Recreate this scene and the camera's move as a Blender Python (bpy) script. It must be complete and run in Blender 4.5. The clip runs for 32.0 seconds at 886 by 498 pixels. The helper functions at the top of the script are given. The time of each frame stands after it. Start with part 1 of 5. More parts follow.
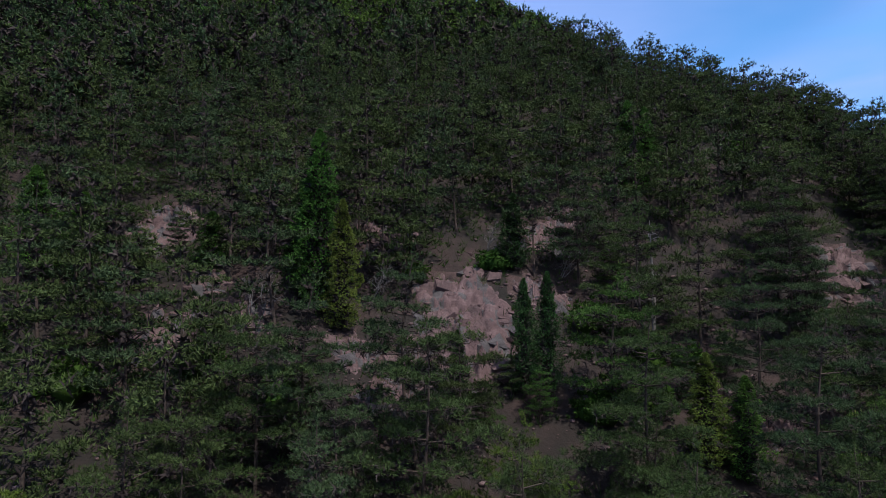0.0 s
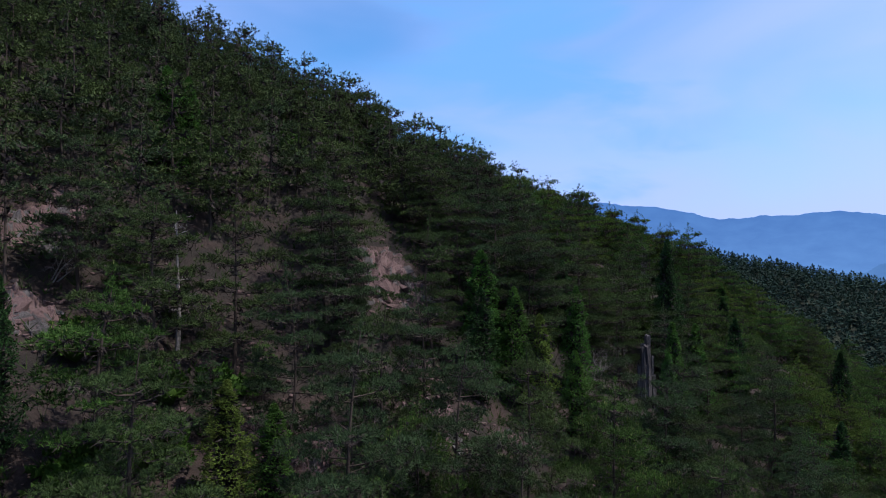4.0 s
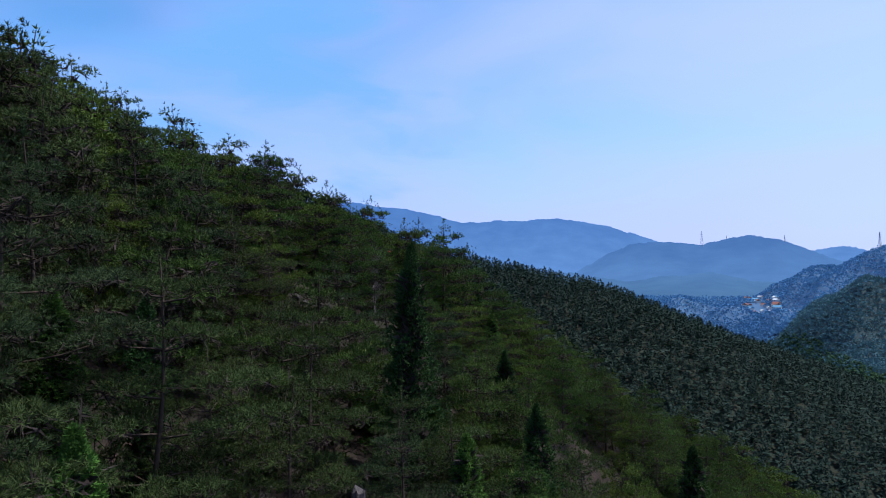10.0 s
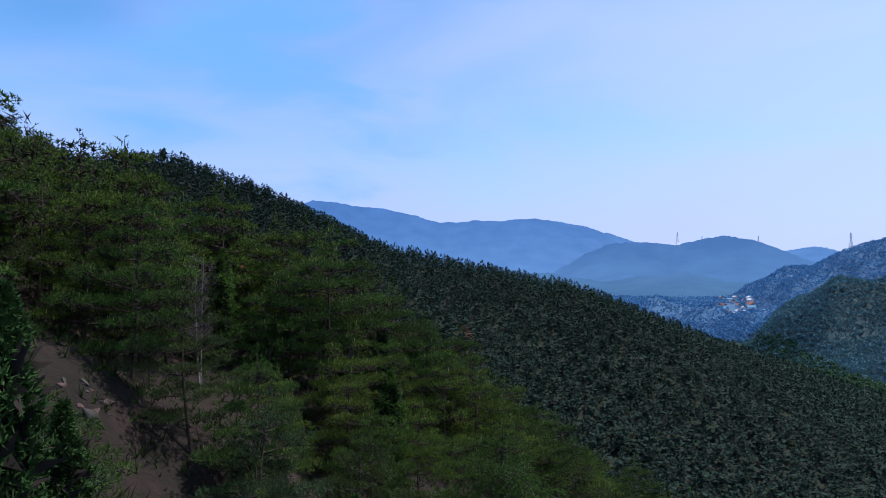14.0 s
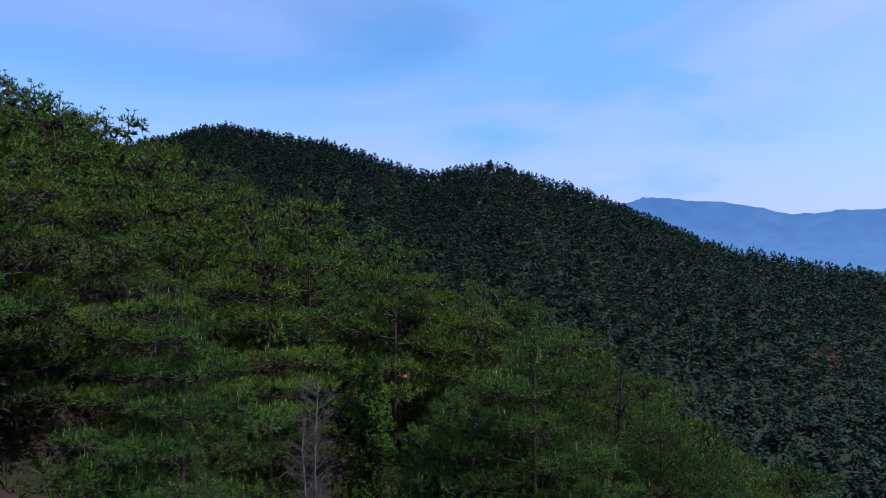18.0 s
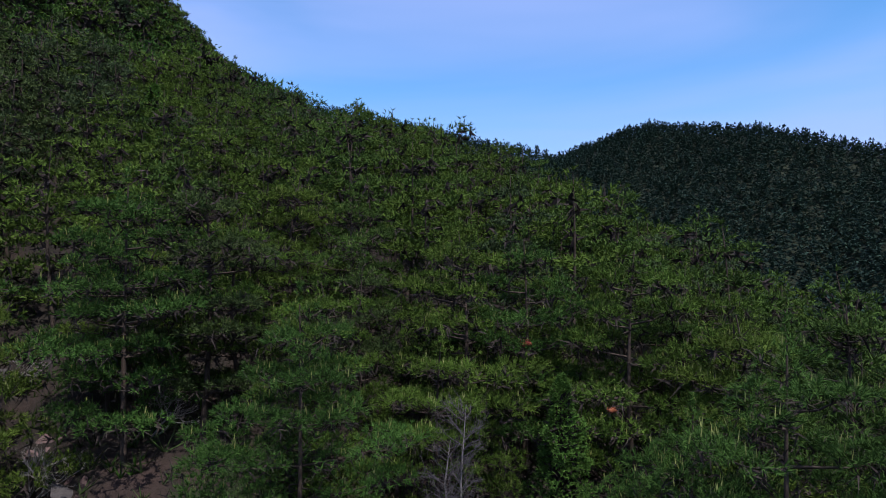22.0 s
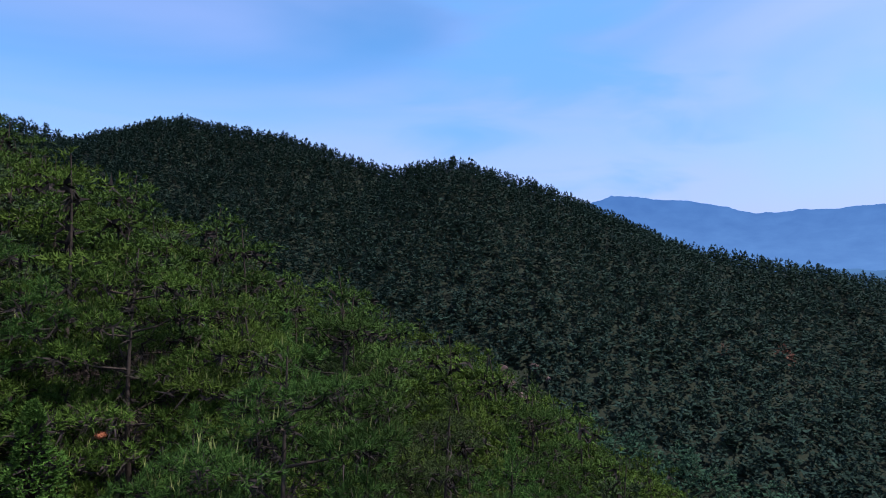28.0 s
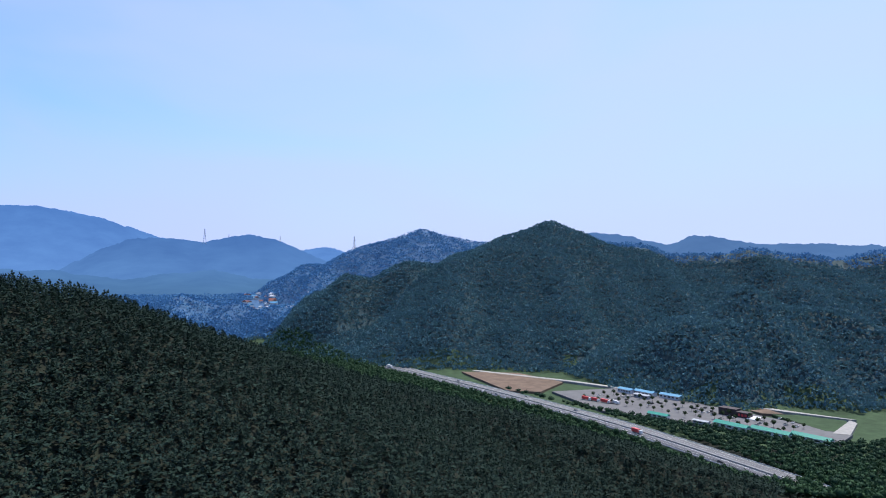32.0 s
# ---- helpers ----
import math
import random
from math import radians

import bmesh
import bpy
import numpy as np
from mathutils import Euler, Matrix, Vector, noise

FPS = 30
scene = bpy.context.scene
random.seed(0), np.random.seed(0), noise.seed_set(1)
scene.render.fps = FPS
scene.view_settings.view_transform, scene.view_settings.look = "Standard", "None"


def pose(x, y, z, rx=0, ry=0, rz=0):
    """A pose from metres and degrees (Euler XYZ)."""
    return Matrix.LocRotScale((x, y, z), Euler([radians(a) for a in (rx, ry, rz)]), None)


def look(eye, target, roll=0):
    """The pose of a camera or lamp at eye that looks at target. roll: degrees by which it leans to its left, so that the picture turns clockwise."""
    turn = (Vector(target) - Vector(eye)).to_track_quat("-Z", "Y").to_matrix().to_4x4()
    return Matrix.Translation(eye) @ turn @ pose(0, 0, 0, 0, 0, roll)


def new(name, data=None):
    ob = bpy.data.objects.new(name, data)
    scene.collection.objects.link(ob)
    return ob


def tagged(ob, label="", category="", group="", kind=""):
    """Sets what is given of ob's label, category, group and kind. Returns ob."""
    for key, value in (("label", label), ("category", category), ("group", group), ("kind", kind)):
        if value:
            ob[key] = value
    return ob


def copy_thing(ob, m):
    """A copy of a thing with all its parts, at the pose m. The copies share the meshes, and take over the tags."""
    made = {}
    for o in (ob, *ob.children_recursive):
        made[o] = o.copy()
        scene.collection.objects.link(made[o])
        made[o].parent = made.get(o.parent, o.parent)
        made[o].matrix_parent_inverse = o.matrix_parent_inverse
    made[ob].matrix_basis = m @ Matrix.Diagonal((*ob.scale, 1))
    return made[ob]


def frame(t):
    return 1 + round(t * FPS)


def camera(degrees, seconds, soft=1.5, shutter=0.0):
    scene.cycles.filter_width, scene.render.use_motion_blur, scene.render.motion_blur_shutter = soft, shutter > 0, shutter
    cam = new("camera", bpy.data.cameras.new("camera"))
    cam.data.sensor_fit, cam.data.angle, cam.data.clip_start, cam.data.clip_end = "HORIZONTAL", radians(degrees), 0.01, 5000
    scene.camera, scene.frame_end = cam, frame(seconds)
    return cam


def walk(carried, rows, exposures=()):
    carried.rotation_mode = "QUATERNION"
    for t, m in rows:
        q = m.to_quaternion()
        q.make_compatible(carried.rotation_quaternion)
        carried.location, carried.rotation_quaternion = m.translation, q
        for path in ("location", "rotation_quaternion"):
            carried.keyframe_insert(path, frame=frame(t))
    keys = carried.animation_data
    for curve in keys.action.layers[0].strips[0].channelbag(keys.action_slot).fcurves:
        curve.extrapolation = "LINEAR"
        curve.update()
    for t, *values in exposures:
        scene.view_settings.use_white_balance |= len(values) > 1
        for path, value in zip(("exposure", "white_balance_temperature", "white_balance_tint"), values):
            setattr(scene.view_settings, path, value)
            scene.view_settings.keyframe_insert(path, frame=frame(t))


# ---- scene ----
import itertools

cam = camera(69.73, 32.0, 1.0)
# seconds, x, y, z in metres, heading in degrees clockwise from +y
PATH = [
    (0.0, 0.00, -0.00, 0.00, 0.01),
    (0.5, 0.26, 0.75, 0.02, 3.93),
    (1.0, 0.59, 1.40, 0.04, 8.56),
    (1.5, 0.97, 1.95, 0.04, 12.69),
    (2.0, 1.35, 2.62, 0.09, 16.87),
    (2.5, 1.89, 3.34, 0.14, 21.59),
    (3.0, 2.39, 4.06, 0.15, 26.91),
    (3.5, 3.02, 4.72, 0.16, 31.96),
    (4.0, 3.72, 5.21, 0.18, 36.76),
    (4.5, 4.46, 5.71, 0.19, 41.76),
    (5.0, 5.53, 7.15, 0.21, 44.92),
    (5.5, 6.93, 9.16, 0.23, 46.82),
    (6.0, 8.66, 11.36, 0.24, 48.05),
    (6.5, 10.73, 13.38, 0.24, 49.16),
    (7.0, 13.13, 14.85, 0.22, 50.75),
    (7.5, 15.32, 15.89, 0.25, 53.88),
    (8.0, 17.36, 16.56, 0.32, 55.68),
    (8.5, 19.32, 17.20, 0.60, 56.64),
    (9.0, 21.33, 17.94, 1.04, 57.31),
    (9.5, 23.24, 18.67, 1.46, 57.99),
    (10.0, 25.10, 19.35, 1.78, 58.66),
    (10.5, 27.13, 20.08, 2.12, 59.30),
    (11.0, 29.12, 20.75, 2.43, 59.79),
    (11.5, 31.04, 21.36, 2.46, 59.87),
    (12.0, 32.88, 21.96, 2.39, 59.85),
    (12.5, 34.68, 22.57, 2.34, 59.86),
    (13.0, 36.44, 23.10, 2.31, 60.22),
    (13.5, 38.01, 23.21, 2.32, 61.51),
    (14.0, 39.33, 23.42, 2.96, 60.60),
    (14.5, 40.59, 23.79, 3.94, 57.90),
    (15.0, 42.00, 24.41, 5.01, 53.80),
    (15.5, 43.73, 25.38, 5.88, 48.72),
    (16.0, 45.98, 26.77, 6.30, 43.05),
    (16.5, 47.67, 28.00, 6.26, 42.40),
    (17.0, 48.45, 28.67, 6.08, 41.61),
    (17.5, 49.05, 28.44, 6.07, 37.05),
    (18.0, 49.82, 28.03, 6.09, 31.42),
    (18.5, 50.73, 27.80, 6.07, 25.79),
    (19.0, 51.66, 27.76, 6.08, 20.56),
    (19.5, 52.56, 28.01, 6.09, 15.80),
    (20.0, 53.34, 28.37, 6.09, 11.67),
    (20.5, 54.12, 28.75, 6.10, 7.46),
    (21.0, 54.87, 29.21, 6.11, 3.06),
    (21.5, 55.53, 29.66, 6.11, -1.40),
    (22.0, 56.07, 30.06, 6.10, -6.52),
    (22.5, 56.56, 30.43, 6.10, -11.91),
    (23.0, 56.95, 30.83, 6.10, -14.48),
    (23.5, 56.92, 31.02, 6.12, -14.47),
    (24.0, 56.78, 31.05, 6.13, -13.29),
    (24.5, 56.66, 30.98, 6.15, -8.53),
    (25.0, 56.60, 31.02, 6.16, -3.28),
    (25.5, 56.58, 31.11, 6.16, 2.35),
    (26.0, 56.59, 31.18, 6.15, 8.27),
    (26.5, 56.60, 31.18, 6.14, 14.39),
    (27.0, 56.60, 31.03, 6.14, 20.62),
    (27.5, 56.66, 30.96, 6.14, 27.08),
    (28.0, 56.69, 30.91, 6.13, 34.03),
    (28.5, 56.88, 30.93, 6.03, 41.58),
    (29.0, 57.06, 30.98, 6.00, 49.63),
    (29.5, 57.37, 30.76, 5.95, 57.69),
    (30.0, 57.35, 30.60, 5.91, 65.93),
    (30.5, 57.21, 30.52, 5.95, 74.35),
    (31.0, 57.05, 30.56, 6.05, 83.00),
    (31.5, 56.88, 30.53, 6.01, 92.03),
    (32.0, 56.70, 30.46, 5.94, 101.51)]
EXPOSURES = [(0, 0.6, 6300, 10), (32, 0.6, 6300, 10)]
# the gimbal's tilt eases down a little on the way: seconds, degrees
TILTS = np.array([(0, 2.5), (4.5, 2.5), (6.5, 2.4), (16, 2.36), (18, 2.25), (22, 2.12), (28, 2.05), (32, 2.07)])
walk(cam, [(t, pose(x, y, z, 90 + float(np.interp(t, TILTS[:, 0], TILTS[:, 1])), 0, -h)) for t, x, y, z, h in PATH], exposures=EXPOSURES)


# ---------------------------------------------------------------- light
SUN_BEARING, SUN_HEIGHT = 146.0, 62.0
world = bpy.data.worlds.new("world")
scene.world = world
world.use_nodes = True
wn, wl = world.node_tree.nodes, world.node_tree.links
wn.clear()
w_out = wn.new("ShaderNodeOutputWorld")
w_bg = wn.new("ShaderNodeBackground")
w_bg.inputs["Strength"].default_value = 0.080
w_sky = wn.new("ShaderNodeTexSky")
w_sky.sky_type = "NISHITA"
w_sky.sun_disc = False
w_sky.sun_elevation = radians(SUN_HEIGHT)
w_sky.sun_rotation = radians(SUN_BEARING)
w_sky.air_density, w_sky.dust_density, w_sky.ozone_density = 1.0, 0.6, 1.6
# clear blue overhead, thin drawn-out cirrus, pale air at the horizon
w_tc = wn.new("ShaderNodeTexCoord")
w_map = wn.new("ShaderNodeMapping")
w_map.inputs["Rotation"].default_value = (radians(14), radians(-30), radians(20))
w_map.inputs["Scale"].default_value = (0.55, 1.5, 4.2)
w_n1 = wn.new("ShaderNodeTexNoise")
w_n1.inputs["Scale"].default_value = 1.5
w_n1.inputs["Detail"].default_value = 4.5
w_n1.inputs["Roughness"].default_value = 0.45
w_n1.inputs["Distortion"].default_value = 0.5
w_r1 = wn.new("ShaderNodeValToRGB")
w_r1.color_ramp.interpolation = "EASE"
w_r1.color_ramp.elements[0].position = 0.24
w_r1.color_ramp.elements[1].position = 0.70
wl.new(w_tc.outputs["Generated"], w_map.inputs["Vector"])
wl.new(w_map.outputs["Vector"], w_n1.inputs["Vector"])
wl.new(w_n1.outputs["Fac"], w_r1.inputs["Fac"])


def sky_mix(fac, a, b, mode="MIX"):
    m = wn.new("ShaderNodeMix")
    m.data_type, m.blend_type = "RGBA", mode
    if isinstance(fac, float):
        m.inputs["Factor"].default_value = fac
    else:
        wl.new(fac, m.inputs["Factor"])
    for key, v in (("A", a), ("B", b)):
        if isinstance(v, tuple):
            m.inputs[key].default_value = (*v, 1)
        else:
            wl.new(v, m.inputs[key])
    return m.outputs["Result"]


w_fac = wn.new("ShaderNodeMath")
w_fac.operation = "MULTIPLY"
w_fac.inputs[1].default_value = 0.62
wl.new(w_r1.outputs["Color"], w_fac.inputs[0])
w_sep = wn.new("ShaderNodeSeparateXYZ")
wl.new(w_tc.outputs["Generated"], w_sep.inputs["Vector"])
w_hor = wn.new("ShaderNodeMapRange")
w_hor.interpolation_type = "SMOOTHSTEP"
for key, v in (("From Min", 0.0), ("From Max", 0.30), ("To Min", 0.85), ("To Max", 0.0)):
    w_hor.inputs[key].default_value = v
wl.new(w_sep.outputs["Z"], w_hor.inputs["Value"])
blue = sky_mix(1.0, w_sky.outputs["Color"], (0.80, 1.34, 1.78), "MULTIPLY")
veil = sky_mix(w_fac.outputs["Value"], blue, (4.25, 5.1, 9.4))
pale = sky_mix(w_hor.outputs["Result"], veil, (4.3, 4.7, 9.1))
# the air is whiter towards the sun
w_dot = wn.new("ShaderNodeVectorMath")
w_dot.operation = "DOT_PRODUCT"
w_dot.inputs[1].default_value = (math.sin(radians(SUN_BEARING)), math.cos(radians(SUN_BEARING)), 0.35)
wl.new(w_tc.outputs["Generated"], w_dot.inputs[0])
w_glow = wn.new("ShaderNodeMapRange")
w_glow.interpolation_type = "SMOOTHSTEP"
for key, v in (("From Min", -0.2), ("From Max", 1.0), ("To Min", 0.0), ("To Max", 0.62)):
    w_glow.inputs[key].default_value = v
wl.new(w_dot.outputs["Value"], w_glow.inputs["Value"])
white = sky_mix(w_glow.outputs["Result"], pale, (5.5, 6.5, 8.7))
# one clear blue gap in the veil, drawn out like the cirrus round it
w_gap = wn.new("ShaderNodeVectorMath")
w_gap.operation = "DOT_PRODUCT"
w_gap.inputs[1].default_value = (0.66, 0.67, 0.33)
wl.new(w_tc.outputs["Generated"], w_gap.inputs[0])
w_n2 = wn.new("ShaderNodeTexNoise")
w_n2.inputs["Scale"].default_value, w_n2.inputs["Detail"].default_value, w_n2.inputs["Distortion"].default_value = 3.2, 4.0, 0.7
wl.new(w_map.outputs["Vector"], w_n2.inputs["Vector"])
w_mad = wn.new("ShaderNodeMath")
w_mad.operation = "MULTIPLY_ADD"
w_mad.inputs[1].default_value = 0.16
wl.new(w_n2.outputs["Fac"], w_mad.inputs[0])
wl.new(w_gap.outputs["Value"], w_mad.inputs[2])
w_clear = wn.new("ShaderNodeMapRange")
w_clear.interpolation_type = "SMOOTHSTEP"
for key, v in (("From Min", 1.035), ("From Max", 1.10), ("To Min", 0.0), ("To Max", 0.80)):
    w_clear.inputs[key].default_value = v
wl.new(w_mad.outputs["Value"], w_clear.inputs["Value"])
white = sky_mix(w_clear.outputs["Result"], white, (1.6, 4.1, 8.6))
wl.new(white, w_bg.inputs["Color"])
wl.new(w_bg.outputs["Background"], w_out.inputs["Surface"])

sun_data = bpy.data.lights.new("sun", "SUN")
sun_data.energy, sun_data.angle, sun_data.color = 4.2, radians(0.6), (1.0, 0.95, 0.88)
sun = new("sun", sun_data)
sb, sh = radians(SUN_BEARING), radians(SUN_HEIGHT)
sun.matrix_world = look((math.sin(sb) * math.cos(sh) * 90, math.cos(sb) * math.cos(sh) * 90, math.sin(sh) * 90), (0, 0, 0))

# ---------------------------------------------------------------- materials


def material(name, rough=0.8, spec=0.25):
    m = bpy.data.materials.new(name)
    m.use_nodes = True
    b = m.node_tree.nodes["Principled BSDF"]
    b.inputs["Roughness"].default_value = rough
    b.inputs["Specular IOR Level"].default_value = spec
    return m, m.node_tree.nodes, m.node_tree.links, b


def noise_node(nodes, links, scale, detail=4.0, rough=0.6, vec=None):
    n = nodes.new("ShaderNodeTexNoise")
    n.inputs["Scale"].default_value = scale
    n.inputs["Detail"].default_value = detail
    n.inputs["Roughness"].default_value = rough
    if vec is None:
        tc = nodes.new("ShaderNodeTexCoord")
        vec = tc.outputs["Object"]
    links.new(vec, n.inputs["Vector"])
    return n


def ramp_node(nodes, links, fac, stops):
    r = nodes.new("ShaderNodeValToRGB")
    el = r.color_ramp.elements
    while len(el) < len(stops):
        el.new(0.5)
    for e, (p, c) in zip(el, stops):
        e.position, e.color = p, (*c, 1)
    links.new(fac, r.inputs["Fac"])
    return r


def mix_node(nodes, links, fac, a, b, mode="MIX"):
    m = nodes.new("ShaderNodeMix")
    m.data_type, m.blend_type = "RGBA", mode
    if isinstance(fac, float):
        m.inputs["Factor"].default_value = fac
    else:
        links.new(fac, m.inputs["Factor"])
    for key, v in (("A", a), ("B", b)):
        if isinstance(v, tuple):
            m.inputs[key].default_value = (*v, 1)
        else:
            links.new(v, m.inputs[key])
    return m.outputs["Result"]


def bump_node(nodes, links, height, strength, distance, bsdf):
    b = nodes.new("ShaderNodeBump")
    b.inputs["Strength"].default_value = strength
    b.inputs["Distance"].default_value = distance
    links.new(height, b.inputs["Height"])
    links.new(b.outputs["Normal"], bsdf.inputs["Normal"])


def foliage(name, dark, mid, light, through_light=0.15, rough=0.8):
    """Leaves or needles: colour varies from tree to tree, from clump to clump and along the crown."""
    m, n, l, b = material(name, rough, 0.08)
    geo = n.new("ShaderNodeNewGeometry")
    oi = n.new("ShaderNodeObjectInfo")
    r1 = ramp_node(n, l, geo.outputs["Random Per Island"], [(0.0, tuple((a + b) / 2 for a, b in zip(dark, mid))), (0.55, mid), (1.0, tuple((a + b) / 2 for a, b in zip(light, mid)))])
    n1 = noise_node(n, l, 0.42, 5.0, 0.72, geo.outputs["Position"])
    hsv = n.new("ShaderNodeHueSaturation")
    add = n.new("ShaderNodeMath")
    add.operation = "MULTIPLY_ADD"
    add.inputs[1].default_value, add.inputs[2].default_value = 0.024, 0.488
    l.new(oi.outputs["Random"], add.inputs[0])
    l.new(add.outputs[0], hsv.inputs["Hue"])
    val = n.new("ShaderNodeMapRange")
    val.inputs["From Min"].default_value, val.inputs["From Max"].default_value = 0.3, 0.7
    val.inputs["To Min"].default_value, val.inputs["To Max"].default_value = 0.42, 1.52
    l.new(n1.outputs["Fac"], val.inputs["Value"])
    l.new(val.outputs["Result"], hsv.inputs["Value"])
    l.new(r1.outputs["Color"], hsv.inputs["Color"])
    l.new(hsv.outputs["Color"], b.inputs["Base Color"])
    tr = n.new("ShaderNodeBsdfTranslucent")
    l.new(hsv.outputs["Color"], tr.inputs["Color"])
    mx = n.new("ShaderNodeMixShader")
    mx.inputs["Fac"].default_value = through_light
    l.new(b.outputs["BSDF"], mx.inputs[1])
    l.new(tr.outputs["BSDF"], mx.inputs[2])
    l.new(mx.outputs["Shader"], n["Material Output"].inputs["Surface"])
    return m


PINE = foliage("pine_needles", (0.018, 0.028, 0.011), (0.036, 0.054, 0.018), (0.060, 0.089, 0.026))
PINE_BLUE = foliage("pine_needles_bluish", (0.016, 0.027, 0.013), (0.031, 0.051, 0.022), (0.052, 0.080, 0.032))
PINE_WARM = foliage("pine_needles_yellowish", (0.028, 0.045, 0.008), (0.053, 0.085, 0.014), (0.082, 0.125, 0.022))
PINE_FRESH = foliage("pine_needles_fresh", (0.018, 0.036, 0.009), (0.036, 0.071, 0.015), (0.061, 0.109, 0.022))
# bare inner twigs, their dark brown also painting the shade inside crowns
SHADE_TWIGS = foliage("shade_dark_twigs", (0.018, 0.014, 0.013), (0.028, 0.022, 0.021), (0.042, 0.034, 0.033), 0.0, 0.9)
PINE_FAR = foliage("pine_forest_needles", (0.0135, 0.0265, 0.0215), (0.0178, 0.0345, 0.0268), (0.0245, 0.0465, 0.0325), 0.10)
JUNIPER = foliage("juniper_scales", (0.022, 0.055, 0.012), (0.049, 0.111, 0.022), (0.089, 0.174, 0.034), 0.3)
JUNIPER_DARK = foliage("dark_juniper_scales", (0.012, 0.028, 0.010), (0.023, 0.052, 0.016), (0.041, 0.086, 0.023), 0.2)
BROADLEAF = foliage("broad_leaves", (0.013, 0.029, 0.005), (0.024, 0.052, 0.008), (0.041, 0.076, 0.013), 0.25)
SHOOT = foliage("pine_shoots", (0.115, 0.131, 0.046), (0.169, 0.185, 0.062), (0.246, 0.254, 0.108), 0.2)
# leaves across the valley: blue haze is mixed into their base colours
WOODS_HAZE = foliage("haze_tinted_woods_leaves", (0.053, 0.112, 0.158), (0.060, 0.128, 0.166), (0.076, 0.156, 0.160), 0.25)
WOODS_FAR_HAZE = foliage("haze_blue_distant_leaves", (0.066, 0.168, 0.350), (0.070, 0.176, 0.354), (0.078, 0.188, 0.348), 0.25)
RED_LEAF = foliage("dead_red_needles", (0.108, 0.027, 0.015), (0.154, 0.042, 0.025), (0.200, 0.065, 0.039), 0.1)


def bark(name, a, b_):
    m, n, l, b = material(name, 0.9, 0.15)
    nz = noise_node(n, l, 6.0, 6.0, 0.7)
    r = ramp_node(n, l, nz.outputs["Fac"], [(0.3, a), (0.7, b_)])
    l.new(r.outputs["Color"], b.inputs["Base Color"])
    bump_node(n, l, nz.outputs["Fac"], 0.7, 0.03, b)
    return m


BARK = bark("pine_bark", (0.021, 0.016, 0.014), (0.062, 0.045, 0.038))
DEADWOOD_DARK = bark("dark_dead_wood", (0.036, 0.032, 0.037), (0.092, 0.080, 0.088))
DEADWOOD = bark("grey_dead_wood", (0.080, 0.072, 0.070), (0.192, 0.172, 0.168))


def rocky(name, a, b_, c, scale=1.0):
    m, n, l, b = material(name, 0.88, 0.2)
    geo = n.new("ShaderNodeNewGeometry")
    n1 = noise_node(n, l, 0.8 * scale, 6.0, 0.65, geo.outputs["Position"])
    n2 = noise_node(n, l, 7.0 * scale, 5.0, 0.7, geo.outputs["Position"])
    r = ramp_node(n, l, n1.outputs["Fac"], [(0.28, a), (0.5, b_), (0.75, c)])
    col = mix_node(n, l, n2.outputs["Fac"], (0.45, 0.42, 0.42), (1.25, 1.2, 1.2))
    l.new(mix_node(n, l, 1.0, r.outputs["Color"], col, "MULTIPLY"), b.inputs["Base Color"])
    bump_node(n, l, n2.outputs["Fac"], 0.8, 0.08, b)
    return m


ROCK = rocky("pink_grey_rock", (0.043, 0.031, 0.031), (0.091, 0.059, 0.058), (0.145, 0.103, 0.103))
ROCK_GREY = rocky("grey_rock", (0.031, 0.028, 0.030), (0.062, 0.057, 0.058), (0.103, 0.094, 0.096))
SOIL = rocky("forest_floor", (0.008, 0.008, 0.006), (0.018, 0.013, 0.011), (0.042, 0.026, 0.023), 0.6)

# needle litter, darkened to paint the shade between the far pines
SHADE_LITTER = rocky("shade_dark_litter", (0.007, 0.011, 0.007), (0.011, 0.016, 0.009), (0.017, 0.024, 0.013), 0.2)
# floors under those woods, tinted with the same painted haze
HILL_FLOOR_HAZE = rocky("haze_tinted_hill_floor", (0.020, 0.044, 0.056), (0.024, 0.052, 0.060), (0.030, 0.060, 0.060), 0.05)
FAR_FLOOR_HAZE = rocky("haze_blue_far_floor", (0.046, 0.112, 0.220), (0.050, 0.120, 0.226), (0.056, 0.128, 0.224), 0.03)
RUBBLE = rocky("pink_rubble", (0.020, 0.014, 0.014), (0.047, 0.030, 0.027), (0.088, 0.058, 0.053), 2.2)


def plain(name, colour, rough=0.7, spec=0.3, vary=0.18, scale=3.0, metal=0.0):
    m, n, l, b = material(name, rough, spec)
    b.inputs["Metallic"].default_value = metal
    nz = noise_node(n, l, scale, 5.0, 0.65)
    lo = tuple(c * (1 - vary) for c in colour)
    hi = tuple(min(1.0, c * (1 + vary)) for c in colour)
    r = ramp_node(n, l, nz.outputs["Fac"], [(0.3, lo), (0.7, hi)])
    l.new(r.outputs["Color"], b.inputs["Base Color"])
    return m


ASPHALT = plain("asphalt", (0.118, 0.118, 0.126), 0.85, 0.2, 0.15, 0.4)
LOT = plain("parking_asphalt", (0.118, 0.115, 0.118), 0.85, 0.2, 0.15, 0.1)
CONCRETE = plain("pale_concrete", (0.266, 0.254, 0.237), 0.85, 0.2, 0.15, 0.3)
EARTH = plain("bare_earth", (0.136, 0.098, 0.074), 0.95, 0.1, 0.25, 0.08)
GRASS = plain("meadow_grass", (0.039, 0.064, 0.032), 0.9, 0.1, 0.3, 0.08)
GREEN_ROOF = plain("green_sheet_roof", (0.022, 0.222, 0.163), 0.45, 0.4, 0.12, 0.5)
